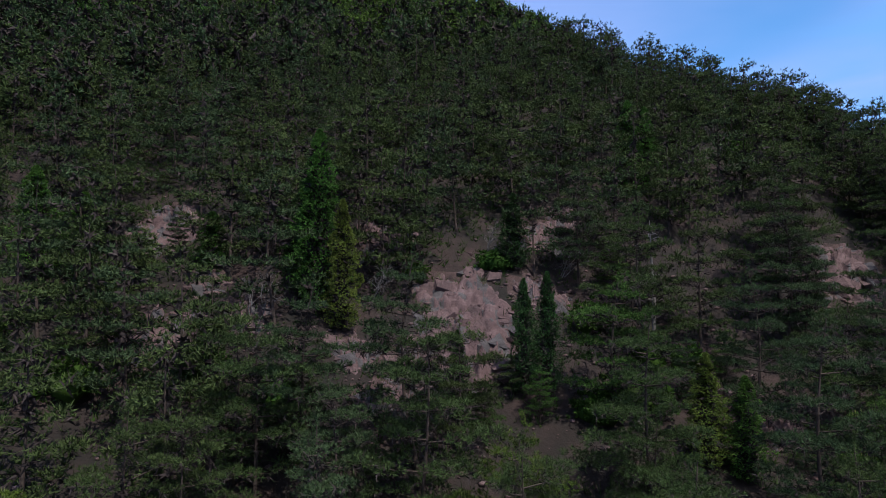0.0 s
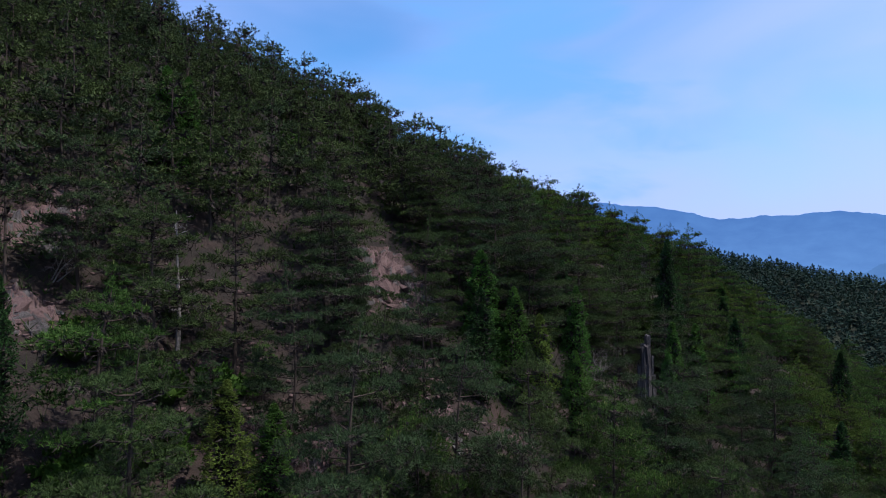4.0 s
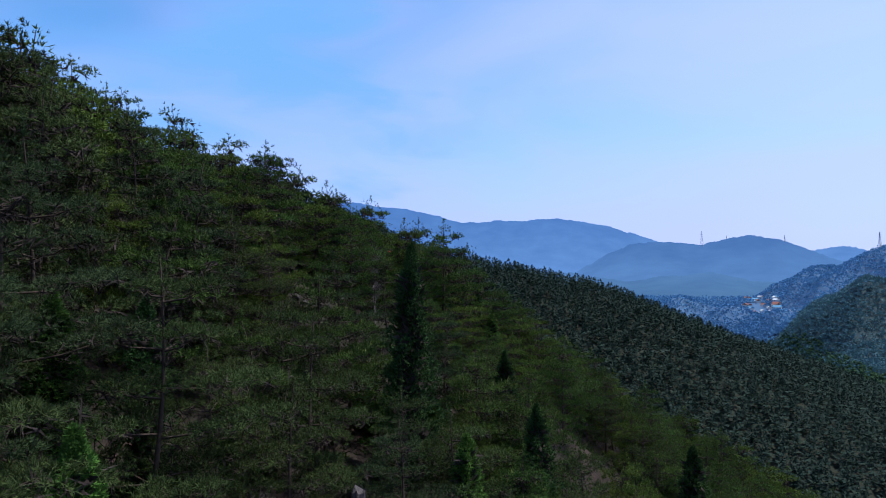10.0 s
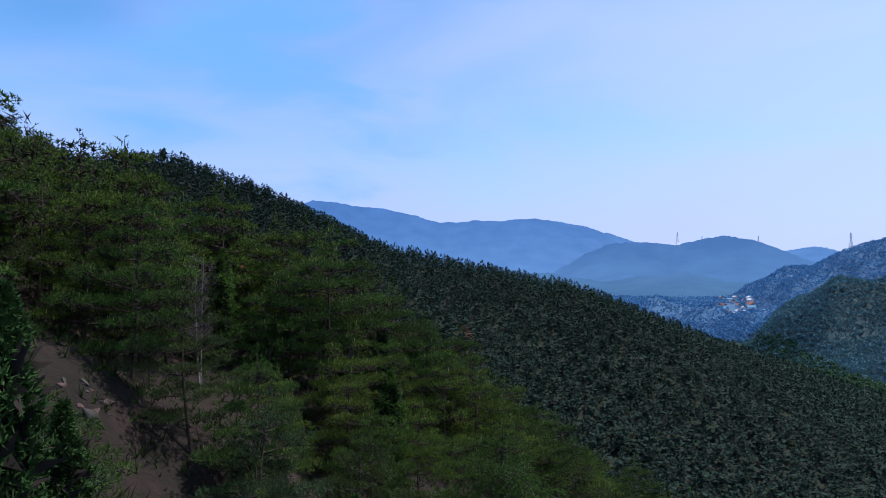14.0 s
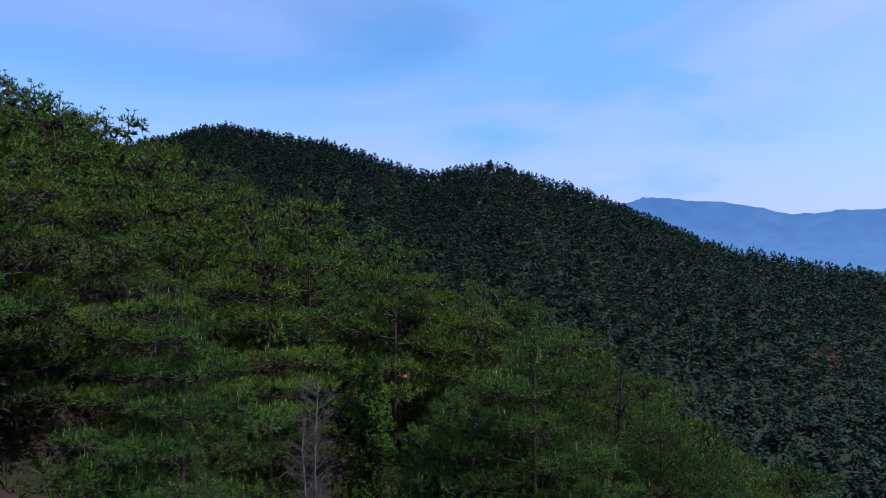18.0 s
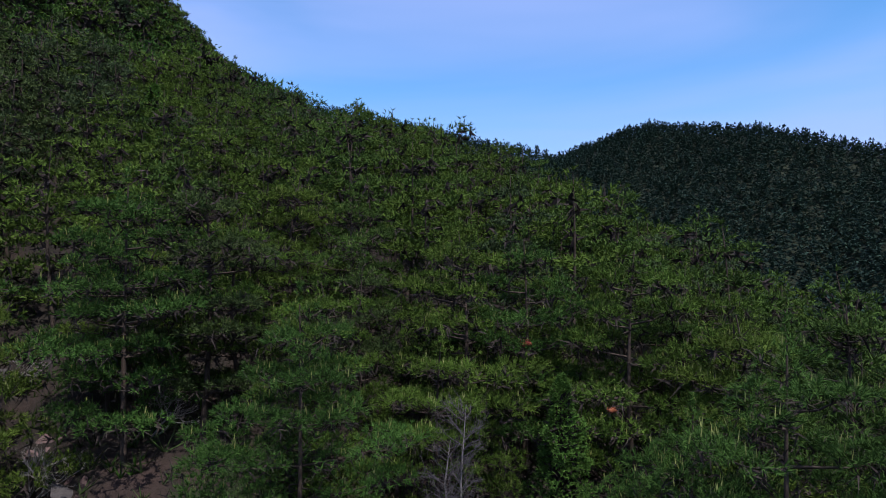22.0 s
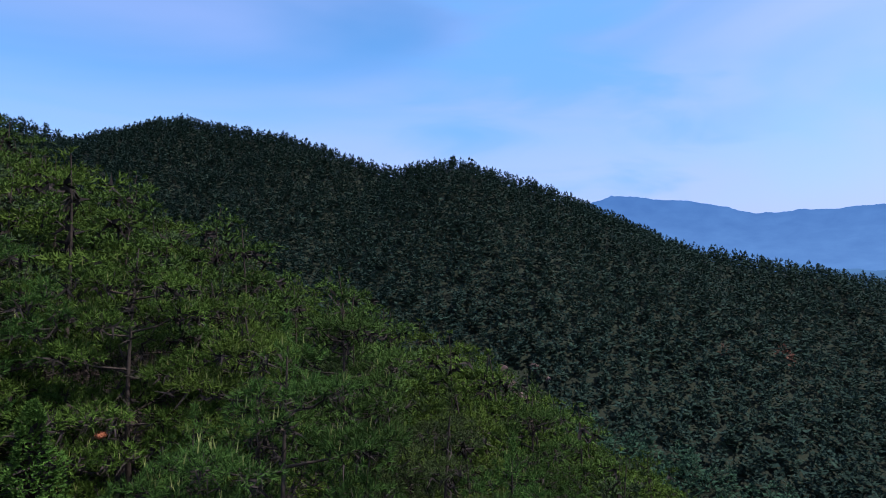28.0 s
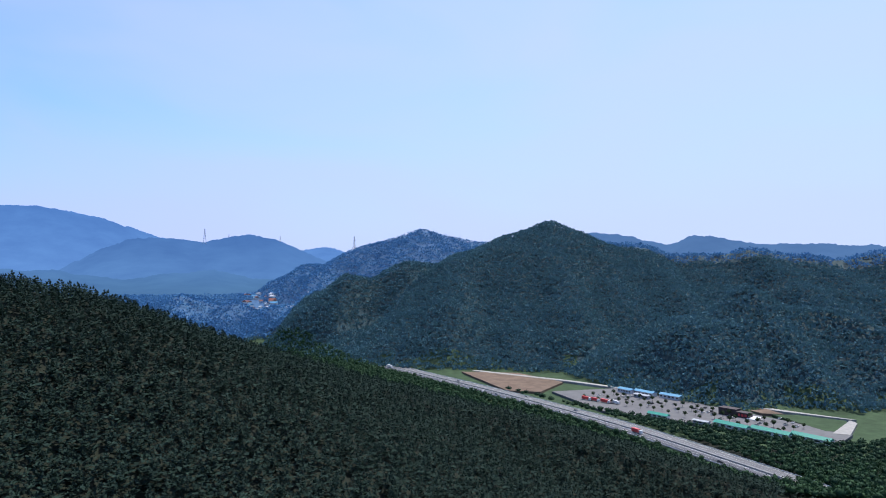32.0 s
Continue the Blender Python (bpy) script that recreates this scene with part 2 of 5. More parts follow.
BLUE_ROOF = plain("blue_sheet_roof", (0.089, 0.244, 0.370), 0.45, 0.4, 0.12, 0.5)
WHITE = plain("white_paint", (0.548, 0.548, 0.540), 0.6, 0.3, 0.06, 0.6)
DARK_CLAD = plain("dark_brown_cladding", (0.045, 0.032, 0.035), 0.6, 0.3, 0.2, 0.8)
RED_PAINT = plain("red_paint", (0.48, 0.04, 0.04), 0.4, 0.5, 0.1, 1.0)
GREY_PAINT = plain("grey_paint", (0.30, 0.31, 0.33), 0.45, 0.5, 0.1, 1.0)
BLACK_PAINT = plain("black_paint", (0.02, 0.02, 0.022), 0.35, 0.5, 0.1, 1.0)
STEEL = plain("galvanised_steel", (0.42, 0.43, 0.45), 0.5, 0.5, 0.1, 1.0, 0.6)
TILE_ROOF = plain("roof_tiles", (0.207, 0.089, 0.067), 0.8, 0.2, 0.3, 0.05)

# ---------------------------------------------------------------- terrain
HUB = (56.8, 30.8)            # where the camera hovers in the second half
VALLEY = -132.0

# crest lines: x, y, height of the ground, fall on the flanks per metre
SPUR = [(-148, 699, 181, 0.50), (82, 449, 76, 0.50), (136, 422, 90, 0.52), (177, 370, 75.5, 0.54), (218, 318, 55, 0.55), (235, 284, 57, 0.56), (258, 264, 47.5, 0.54),
        (281, 244, 32, 0.52), (294, 221, 18, 0.48), (302, 195, 11, 0.45), (323, 168, 4, 0.42), (343, 133, -5, 0.40),
        (357, 104, -23, 0.37), (372, 60, -35, 0.35), (375, 3, -52, 0.35), (365, -54, -67, 0.35), (346, -105, -80, 0.35),
        (300, -175, -93, 0.35), (255, -240, -91, 0.35), (200, -330, -100, 0.35)]
HILL_MAIN = [(1394, 116, -107, 0.9), (1387, 29, -39, 0.9), (1266, -37, -10, 0.8), (1295, -115, 11, 0.7), (1335, -225, 16, 0.55), (1257, -299, 48, 0.5),
             (1321, -366, 85, 0.5), (1360, -467, 110, 0.5), (1337, -523, 88, 0.48), (1336, -574, 68, 0.45),
             (1297, -712, 42, 0.4), (1224, -823, 40, 0.4), (1129, -940, 38, 0.4), (1000, -1100, 30, 0.4)]
HILL_FRONT = [(812, -380, -135, 0.5), (817, -442, -64, 0.55), (797, -525, -15, 0.55), (763, -568, -42, 0.55), (675, -650, -88, 0.5)]
HILL_NORTH = [(2130, 160, -90, 0.4), (2047, -92, 70, 0.42), (2038, -201, 110, 0.42), (2022, -307, 135, 0.42),
              (2006, -394, 116, 0.4), (1985, -480, 94, 0.4), (1800, -900, 60, 0.4)]
KNOLLS = [(1440, 560, -60, 0.3), (1512, 369, -52, 0.3), (1530, 280, -68, 0.3), (1541, 198, -64, 0.3), (1560, 60, -100, 0.3)]


def crest(x, y, line):
    """Height under a crest line: the crest's height less its fall times the distance."""
    best = np.full(np.shape(x), -1e9)
    for (x0, y0, z0, f0), (x1, y1, z1, f1) in zip(line, line[1:]):
        dx, dy = x1 - x0, y1 - y0
        u = np.clip(((x - x0) * dx + (y - y0) * dy) / (dx * dx + dy * dy), 0, 1)
        d = np.hypot(x - x0 - u * dx, y - y0 - u * dy)
        d = np.sqrt(d * d + 64.0) - 8.0
        best = np.maximum(best, z0 + u * (z1 - z0) - d * (f0 + u * (f1 - f0)))
    return best


def soft_max(a, b, k):
    h = np.clip(0.5 + 0.5 * (a - b) / k, 0, 1)
    return b + (a - b) * h + k * h * (1 - h)


def waves(x, y):
    """Small unevenness of the ground."""
    return (0.9 * np.sin(x * 0.21 + 1.3) * np.cos(y * 0.17 + 0.4) + 0.6 * np.sin(x * 0.47 + y * 0.39)
            + 0.25 * np.sin(x * 1.1 - y * 0.9 + 2.0) + 0.2 * np.cos(x * 0.7 + y * 1.3))


def gullies(x, y):
    """Larger folds on the far slopes."""
    return 5.0 * np.sin(x * 0.021 + 1.5 * np.sin(y * 0.013)) + 4.0 * np.sin(y * 0.03 + x * 0.011 + 0.7) + 2.0 * np.sin(x * 0.06 - y * 0.045)


def ground_z(x, y):
    x, y = np.asarray(x, float), np.asarray(y, float)
    s = y - 0.165 * x
    t = np.clip((x - 8) / 20, 0, 1)
    ease = 0.06 + 0.25 * t * t * (3 - 2 * t)
    near = -23.1 + 0.683 * s - ease * np.logaddexp(0, (s - 43) / 2.5) * 2.5
    near = near - 1.2 * np.exp(-((x - 48) ** 2 + (y - 52) ** 2) / 110.0) + 1.9 * np.exp(-((x - 48.5) ** 2 + (y - 42) ** 2) / 16.0) - 1.1 * np.exp(-((x - 40) ** 2 + (y - 40) ** 2) / 90.0) + 4.2 * np.exp(-((x - 19) ** 2 + (y - 52) ** 2) / 220.0)
    t = np.clip(x / 28, 0, 1)
    cap = 40 - 14 * t * t * (3 - 2 * t) + 0.3 * np.maximum(-x, 0) + 0.03 * np.maximum(s - 80, 0)
    near = near - np.logaddexp(0, (near - cap) / 3.0) * 3.0
    e = 0.8 * x + 0.6 * y
    near = near - 0.60 * np.logaddexp(0, (e - 76) / 3.0) * 3.0
    near = np.maximum(near, -140.0) + waves(x, y) * 0.5
    r = np.hypot(x - HUB[0], y - HUB[1])
    far = np.clip((r - 120) / 120, 0, 1)
    z = soft_max(near, crest(x, y, SPUR) + gullies(x, y) * 0.16 * far, 6.0)
    valley = VALLEY + np.clip((r - 1250) / 600, 0, 1) * 70 + 0.0 * x
    z = soft_max(z, valley, 6.0)
    hills = np.maximum(np.maximum(crest(x, y, HILL_MAIN), crest(x, y, HILL_FRONT)), np.maximum(crest(x, y, HILL_NORTH), crest(x, y, KNOLLS)))
    fold = 9.0 * np.sin(y * 0.028 + 0.9 * np.sin(x * 0.012)) + 6.0 * np.sin(y * 0.061 + x * 0.017 + 1.1)
    hills = hills + gullies(x, y) * 0.8 + fold * np.clip((70 - hills) / 80, 0, 1) * np.clip((hills + 135) / 40, 0, 1)
    return soft_max(z, hills, 8.0)


def link_mesh(name, verts, faces, mats, parent=None, smooth=False, index=None):
    me = bpy.data.meshes.new(name)
    verts = np.asarray(verts, np.float32)
    faces = np.asarray(faces, np.int32)
    k = faces.shape[1]
    me.vertices.add(len(verts))
    me.vertices.foreach_set("co", verts.ravel())
    me.loops.add(faces.size)
    me.loops.foreach_set("vertex_index", faces.ravel())
    me.polygons.add(len(faces))
    me.polygons.foreach_set("loop_start", np.arange(0, faces.size, k, dtype=np.int32))
    for m in mats:
        me.materials.append(m)
    if index is not None:
        me.polygons.foreach_set("material_index", np.asarray(index, np.int32))
    if smooth:
        me.polygons.foreach_set("use_smooth", np.ones(len(faces), bool))
    me.update(calc_edges=True)
    ob = new(name, me)
    if parent is not None:
        ob.parent = parent
    return ob


# bare rocky places on the slope: x, y, radius
ROCK_SPOTS = [(-15.5, 35.5, 1.9), (-12.8, 28.4, 1.9), (-9.0, 29.5, 1.1), (-11.6, 31.7, 1.0), (-3.1, 36.0, 1.9), (0.8, 31.0, 2.5),
              (1.6, 29.0, 2.2), (-0.8, 27.6, 1.9), (-3.7, 28.0, 1.2), (-2.2, 25.6, 1.1), (5.6, 37.0, 1.7), (4.6, 31.9, 1.0),
              (13.4, 27.4, 1.7), (22.9, 36.2, 2.2), (21.2, 36.0, 1.3), (24.7, 35.0, 1.5), (5.4, 32.2, 1.3), (19.8, 27.4, 1.5), (23.8, 26.4, 1.1),
              (7.2, 38.6, 1.1), (31.8, 27.8, 1.1), (21.5, 30.6, 1.3), (48.2, 41.4, 0.8), (46.4, 42.6, 0.8), (49.6, 40.2, 0.6), (44.2, 45.0, 0.6), (41.0, 46.8, 0.5), (35.9, 51.1, 0.5)]

# one sheet from under the camera to the horizon, finest near the hub
rings = np.concatenate([np.arange(0.5, 75, 0.9), 75 * (4900 / 75) ** (np.arange(1, 131) / 130)])
turns = np.radians(np.arange(0, 360, 0.6))
RR, AA = np.meshgrid(rings, turns, indexing="ij")
gx, gy = HUB[0] + RR * np.sin(AA), HUB[1] + RR * np.cos(AA)
gz = ground_z(gx, gy)
nr, na = RR.shape
ids = np.arange(nr * na).reshape(nr, na)
quads = np.stack([ids[:-1], ids[1:], np.roll(ids[1:], -1, 1), np.roll(ids[:-1], -1, 1)], -1).reshape(-1, 4)[:, ::-1]
rr_, bb_ = np.hypot(gx - HUB[0], gy - HUB[1])[:-1].ravel(), np.degrees(np.arctan2(gx - HUB[0], gy - HUB[1]))[:-1].ravel()
# wooded floors beyond 560 m carry the haze in their colour
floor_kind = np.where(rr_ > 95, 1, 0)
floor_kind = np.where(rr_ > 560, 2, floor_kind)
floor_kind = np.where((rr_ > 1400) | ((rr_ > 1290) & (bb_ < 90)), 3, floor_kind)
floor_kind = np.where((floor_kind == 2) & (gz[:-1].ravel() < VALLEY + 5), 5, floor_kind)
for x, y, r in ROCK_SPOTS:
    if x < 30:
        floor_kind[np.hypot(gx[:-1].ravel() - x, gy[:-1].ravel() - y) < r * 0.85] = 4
ground = link_mesh("ground", np.stack([gx, gy, gz], -1).reshape(-1, 3), quads, [SOIL, SHADE_LITTER, HILL_FLOOR_HAZE, FAR_FLOOR_HAZE, RUBBLE, GRASS], smooth=True, index=floor_kind)
tagged(ground, "steep forest floor of reddish soil and needle litter", "ground", kind="structure")

# ---------------------------------------------------------------- plants
rng = np.random.default_rng(7)


def unit(v):
    return v / np.maximum(np.linalg.norm(v, axis=-1, keepdims=True), 1e-9)


def blades(centres, ways, size, width, k, spread, g, face=0.0):
    """k narrow three-sided leaves round each centre, leaning along its way; face turns their flat sides outwards. Returns verts and faces."""
    c = np.repeat(centres, k, 0)
    d = unit(np.repeat(ways, k, 0) + spread * g.normal(size=(len(c), 3)))
    side = unit(np.cross(d, g.normal(size=(len(c), 3)) + face * np.repeat(ways, k, 0)))
    ln = np.repeat(size, k) * g.uniform(0.7, 1.25, len(c)) if np.ndim(size) else size * g.uniform(0.7, 1.25, len(c))
    a = c - side * width
    b = c + side * width
    t = c + d * ln[:, None]
    v = np.stack([a, b, t], 1).reshape(-1, 3)
    return v, np.arange(len(v)).reshape(-1, 3)


def tube(points, radii, sides=6):
    """A tapering tube along points."""
    p, n = np.asarray(points, float), len(points)
    ang = np.arange(sides) * 2 * np.pi / sides
    t = unit(np.gradient(p, axis=0))
    ref = np.where(np.abs(t[:, 2:3]) > 0.9, np.array([[1.0, 0, 0]]), np.array([[0, 0, 1.0]]))
    u = unit(np.cross(t, ref))
    w = np.cross(t, u)
    v = p[:, None] + (u[:, None] * np.cos(ang)[None, :, None] + w[:, None] * np.sin(ang)[None, :, None]) * np.asarray(radii)[:, None, None]
    i = np.arange(n * sides).reshape(n, sides)
    f = np.stack([i[:-1], np.roll(i[:-1], -1, 1), np.roll(i[1:], -1, 1), i[1:]], -1).reshape(-1, 4)
    return v.reshape(-1, 3), f


def join(parts):
    vs, fs, o = [], [], 0
    for v, f in parts:
        vs.append(v)
        fs.append(f + o)
        o += len(v)
    return np.concatenate(vs), np.concatenate(fs)


PHI = (1 + 5 ** 0.5) / 2
ICO_V = unit(np.array([(-1, PHI, 0), (1, PHI, 0), (-1, -PHI, 0), (1, -PHI, 0), (0, -1, PHI), (0, 1, PHI), (0, -1, -PHI), (0, 1, -PHI),
                       (PHI, 0, -1), (PHI, 0, 1), (-PHI, 0, -1), (-PHI, 0, 1)], float))
ICO_F = np.array([(0, 11, 5), (0, 5, 1), (0, 1, 7), (0, 7, 10), (0, 10, 11), (1, 5, 9), (5, 11, 4), (11, 10, 2), (10, 7, 6), (7, 1, 8),
                  (3, 9, 4), (3, 4, 2), (3, 2, 6), (3, 6, 8), (3, 8, 9), (4, 9, 5), (2, 4, 11), (6, 2, 10), (8, 6, 7), (9, 8, 1)])


def lumps(centres, radii, g, rough=0.25):
    """Uneven lumps that fill the inside of foliage. radii: n x 3."""
    n = len(centres)
    bv, bf = ICO_V, ICO_F
    v = bv[None] * g.uniform(1 - rough, 1 + rough, (n, len(bv), 1)) * radii[:, None] + centres[:, None]
    f = bf[None] + (np.arange(n) * len(bv))[:, None, None]
    return v.reshape(-1, 3), f.reshape(-1, 3)


def pine_plan(g, h, spread, whorls, dense, puff=0.0):
    """Trunk, limbs and flat fans of needle tufts of a red pine. Returns wood, tuft centres, their ways, and the shaded twig places."""
    bend = g.normal(size=2) * 0.35
    zz = np.linspace(0, h * 0.97, 9)
    trunk = np.stack([bend[0] * np.sin(zz / h * 3.0), bend[1] * np.sin(zz / h * 2.4), zz], 1)
    wood = [tube(trunk, np.linspace(0.085, 0.014, 9), 6)]
    cs, ds, tw = [], [], []
    for w in range(whorls):
        u = (w + 0.5) / whorls
        limbs = int(g.integers(3, 5))
        a0 = g.uniform(0, 7)
        for i in range(limbs):
            z = h * (0.20 - 0.08 * puff + (0.74 + 0.08 * puff) * u) + g.normal() * 0.10
            a = a0 + i * 2 * np.pi / limbs + g.normal() * 0.3
            reach = spread * (0.16 + 0.84 * (1 - u ** 2.0) ** 0.75) * (0.7 + 0.3 * min(1.0, u / 0.3)) * g.uniform(0.5, 1.15)
            root = np.array([np.interp(z - 0.35, zz, trunk[:, 0]), np.interp(z - 0.35, zz, trunk[:, 1]), z - 0.35])
            way = np.array([np.sin(a), np.cos(a), 0.0])
            lat = np.array([np.cos(a), -np.sin(a), 0.0])
            rise = 0.20 + reach * g.uniform(-0.02, 0.20)
            tip = root + way * reach + np.array([0, 0, rise])
            wood.append(tube([root, root + (tip - root) * 0.5 + np.array([0, 0, -0.08]) + lat * g.normal() * 0.06, tip], [0.026, 0.018, 0.006], 4))
            half = 0.16 + reach * g.uniform(0.22, 0.34)
            hand = 1 if g.uniform() < 0.5 else -1
            for k, (s, q) in enumerate(((1.0, 0.0), (0.76, hand * 0.85), (0.70, -hand * 0.8), (0.45, hand * 0.45))[: 2 + int(reach > 0.75) + int(reach > 1.3)]):
                size = (0.27 + 0.115 * reach) * g.uniform(0.8, 1.25) * (1.1 if k == 0 else 1.0)
                mid_ = root + (tip - root) * (s + g.normal() * 0.05) + lat * q * half + np.array([0, 0, 0.04 + g.normal() * 0.04])
                n = max(3, int(dense * size * size))
                d = unit(g.normal(size=(n, 3)))
                d[:, 2] = np.abs(d[:, 2]) * 1.15 - 0.12
                ang = np.arctan2(d[:, 1], d[:, 0])
                rad = size * (1 + 0.22 * np.sin(2 * ang + 5 * s + i) + 0.16 * np.sin(5 * ang + i)) * g.uniform(0.6, 1.06, n)
                cs.append(mid_ + d * np.stack([rad, rad, rad * (0.36 + 0.20 * puff)], 1))
                ds.append(unit(d * np.array([1, 1, 0.6]) + np.array([0, 0, 0.42])))
                m = max(2, n // 8) if dense > 100 else int(g.uniform() < 0.35)
                tw.append(mid_ + g.normal(size=(m, 3)) * size * np.array([0.45, 0.45, 0.10]) - np.array([0, 0, 0.05]))
            for k in range(3):
                p = root + (tip - root) * (0.42 + 0.18 * k)
                wood.append(tube([p, p + way * 0.25 * reach * 0.6 + lat * half * 0.8 * (1 if k % 2 else -1) + np.array([0, 0, 0.10])], [0.010, 0.003], 3))
    m = 46 if dense > 100 else 16
    q = g.uniform(0.18, 0.9, m)
    tw.append(np.stack([np.interp(q * h, zz, trunk[:, 0]), np.interp(q * h, zz, trunk[:, 1]), q * h], 1) + g.normal(size=(m, 3)) * np.array([0.22, 0.22, 0.1]) * (1.25 - q)[:, None])
    n = max(8, int(dense * 0.16))
    q = g.normal(size=(n, 3)) * np.array([0.26, 0.26, 0.22])
    cs.append(trunk[-1] + q + np.array([0, 0, -0.22]))
    ds.append(unit(q * np.array([1.5, 1.5, 0.5]) + np.array([0, 0, 0.6])))
    n = int(dense * 0.06) if dense > 100 else 2
    q = g.uniform(0, 1, n)
    cs.append(trunk[-1] + np.stack([g.normal(size=n) * 0.03, g.normal(size=n) * 0.03, q * (0.5 if dense > 100 else 0.1)], 1))
    ds.append(unit(np.stack([g.normal(size=n) * 0.5, g.normal(size=n) * 0.5, np.full(n, 0.9)], 1)))
    return wood, np.concatenate(cs), np.concatenate(ds), np.concatenate(tw)


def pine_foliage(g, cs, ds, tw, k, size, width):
    """Brushes of fine needles on every tuft, and under them bare matted twigs, coloured dark for the shade there."""
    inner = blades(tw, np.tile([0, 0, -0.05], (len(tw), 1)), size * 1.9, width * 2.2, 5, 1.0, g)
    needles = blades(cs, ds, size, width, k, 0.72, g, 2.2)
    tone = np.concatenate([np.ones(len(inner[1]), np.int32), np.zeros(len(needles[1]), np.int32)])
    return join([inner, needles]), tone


def far_pine(seed, h=7.5, w=3.6, k=64, fine=1.0):
    """A pine seen from far: a narrow uneven crown of steep sprays round a leader."""
    g = np.random.default_rng(seed)
    u = g.uniform(0.10, 1.0, k) ** 0.85
    a = g.uniform(0, 2 * np.pi, k)
    lobe = 1 + 0.25 * np.sin(2 * a + 11 * u + seed) + 0.2 * np.sin(23 * u + a)
    reach = w / 2 * (1 - u ** 2.2) ** 0.75 * lobe * g.uniform(0.65, 1.1, k) + 0.12
    out = np.stack([np.cos(a), np.sin(a), 0 * a], 1)
    mid_ = np.stack([0 * a, 0 * a, u * h - 0.35 * fine], 1) + out * (reach * (1 - 0.45 * fine))[:, None]
    side = np.stack([-np.sin(a), np.cos(a), g.normal(size=k) * 0.25], 1) * (fine * (0.14 + reach * g.uniform(0.16, 0.30, k)))[:, None]
    tip = np.stack([0 * a, 0 * a, u * h + g.uniform(-0.15, 0.35, k)], 1) + out * (reach * g.uniform(0.9, 1.25, k))[:, None]
    v1 = np.stack([mid_ - side, mid_ + side, tip], 1).reshape(-1, 3)
    v3 = np.array([(-0.16, 0, h * 0.88), (0.16, 0, h * 0.88), (0, 0, h * 1.04), (0, -0.16, h * 0.88), (0, 0.16, h * 0.88), (0, 0, h * 1.04)])
    v = np.concatenate([v1, v3])
    return v, np.arange(len(v)).reshape(-1, 3)


def many(proto, pts, scales, turns):
    """One mesh's vertices and faces repeated at many places."""
    v, f = proto
    c, s = np.cos(turns), np.sin(turns)
    x = v[None, :, 0] * c[:, None] - v[None, :, 1] * s[:, None]
    y = v[None, :, 0] * s[:, None] + v[None, :, 1] * c[:, None]
    z = np.repeat(v[None, :, 2], len(pts), 0)
    out = np.stack([x, y, z], -1) * scales[:, None, None] + pts[:, None]
    ff = f[None] + (np.arange(len(pts)) * len(v))[:, None, None]
    return out.reshape(-1, 3), ff.reshape(-1, f.shape[1])


def scatter(x0, x1, y0, y1, step, g):
    xs, ys = np.meshgrid(np.arange(x0, x1, step), np.arange(y0, y1, step))
    xs = (xs + g.uniform(-0.45, 0.45, xs.shape) * step).ravel()
    ys = (ys + g.uniform(-0.45, 0.45, ys.shape) * step).ravel()
    return xs, ys


def place(proto, first, x, y, scale, turn, sink=0.15, lean=0.0):
    """The prototype itself takes the first place; later places get copies."""
    m = pose(x, y, float(ground_z(x, y)) - sink, lean, 0, turn)
    ob = copy_thing(proto, m) if first[0] else proto
    first[0] = True
    ob.matrix_basis = m
    ob.scale = (scale, scale, scale)
    return ob

# ---------------------------------------------------------------- the slope: pines
# columnar junipers: x, y, height, width, tone (0 bright, 1 dark, 2 yellowish)
JUNIPERS = [(-5.9, 30.2, 9.0, 1.15, 0), (-6.6, 31.4, 7.0, 1.0, 1), (-4.6, 29.2, 6.2, 0.8, 2), (3.4, 26.9, 5.0, 0.6, 1), (4.4, 26.9, 5.2, 0.65, 1),
            (10.0, 24.4, 4.4, 0.8, 2), (11.4, 24.2, 4.0, 0.75, 0), (0.6, 26.2, 3.6, 0.55, 1), (3.7, 33.6, 4.2, 0.8, 1), (12.0, 41.0, 6.2, 1.0, 0),
            (13.2, 41.4, 5.8, 0.9, 0), (-19.6, 30.5, 5.5, 1.1, 0), (-17.8, 31.5, 4.6, 1.0, 0), (-12.0, 33.0, 3.0, 0.9, 0),
            (24.8, 30.2, 6.6, 1.15, 0), (26.0, 29.0, 6.0, 0.9, 0), (26.6, 27.8, 5.6, 0.85, 2), (27.6, 26.4, 5.0, 0.8, 0), (23.7, 28.9, 5.6, 0.9, 1),
            (30.2, 28.6, 6.4, 0.85, 0), (34.1, 25.3, 7.4, 0.8, 0), (33.1, 24.9, 6.2, 0.7, 0), (31.4, 43.6, 6.8, 0.85, 1),
            (31.8, 32.4, 5.4, 0.8, 0), (34.6, 33.6, 5.6, 0.75, 1), (43.4, 31.8, 9.8, 1.0, 1), (44.8, 32.9, 7.6, 0.9, 1), (41.6, 28.6, 6.2, 0.9, 0),
            (40.2, 27.2, 5.0, 0.8, 0), (45.4, 28.0, 6.6, 0.85, 1), (49.6, 31.2, 6.8, 0.8, 1), (52.2, 24.2, 7.4, 0.95, 1), (54.6, 19.2, 6.6, 0.9, 1),
            (42.4, 20.4, 6.0, 0.8, 1), (57.0, 43.4, 4.8, 0.7, 0), (38.0, 60.0, 5.4, 1.1, 0), (98.0, 73.0, 8.5, 1.0, 0), (62.5, 39.5, 4.6, 0.7, 1), (58.5, 36.4, 4.4, 0.8, 0)]


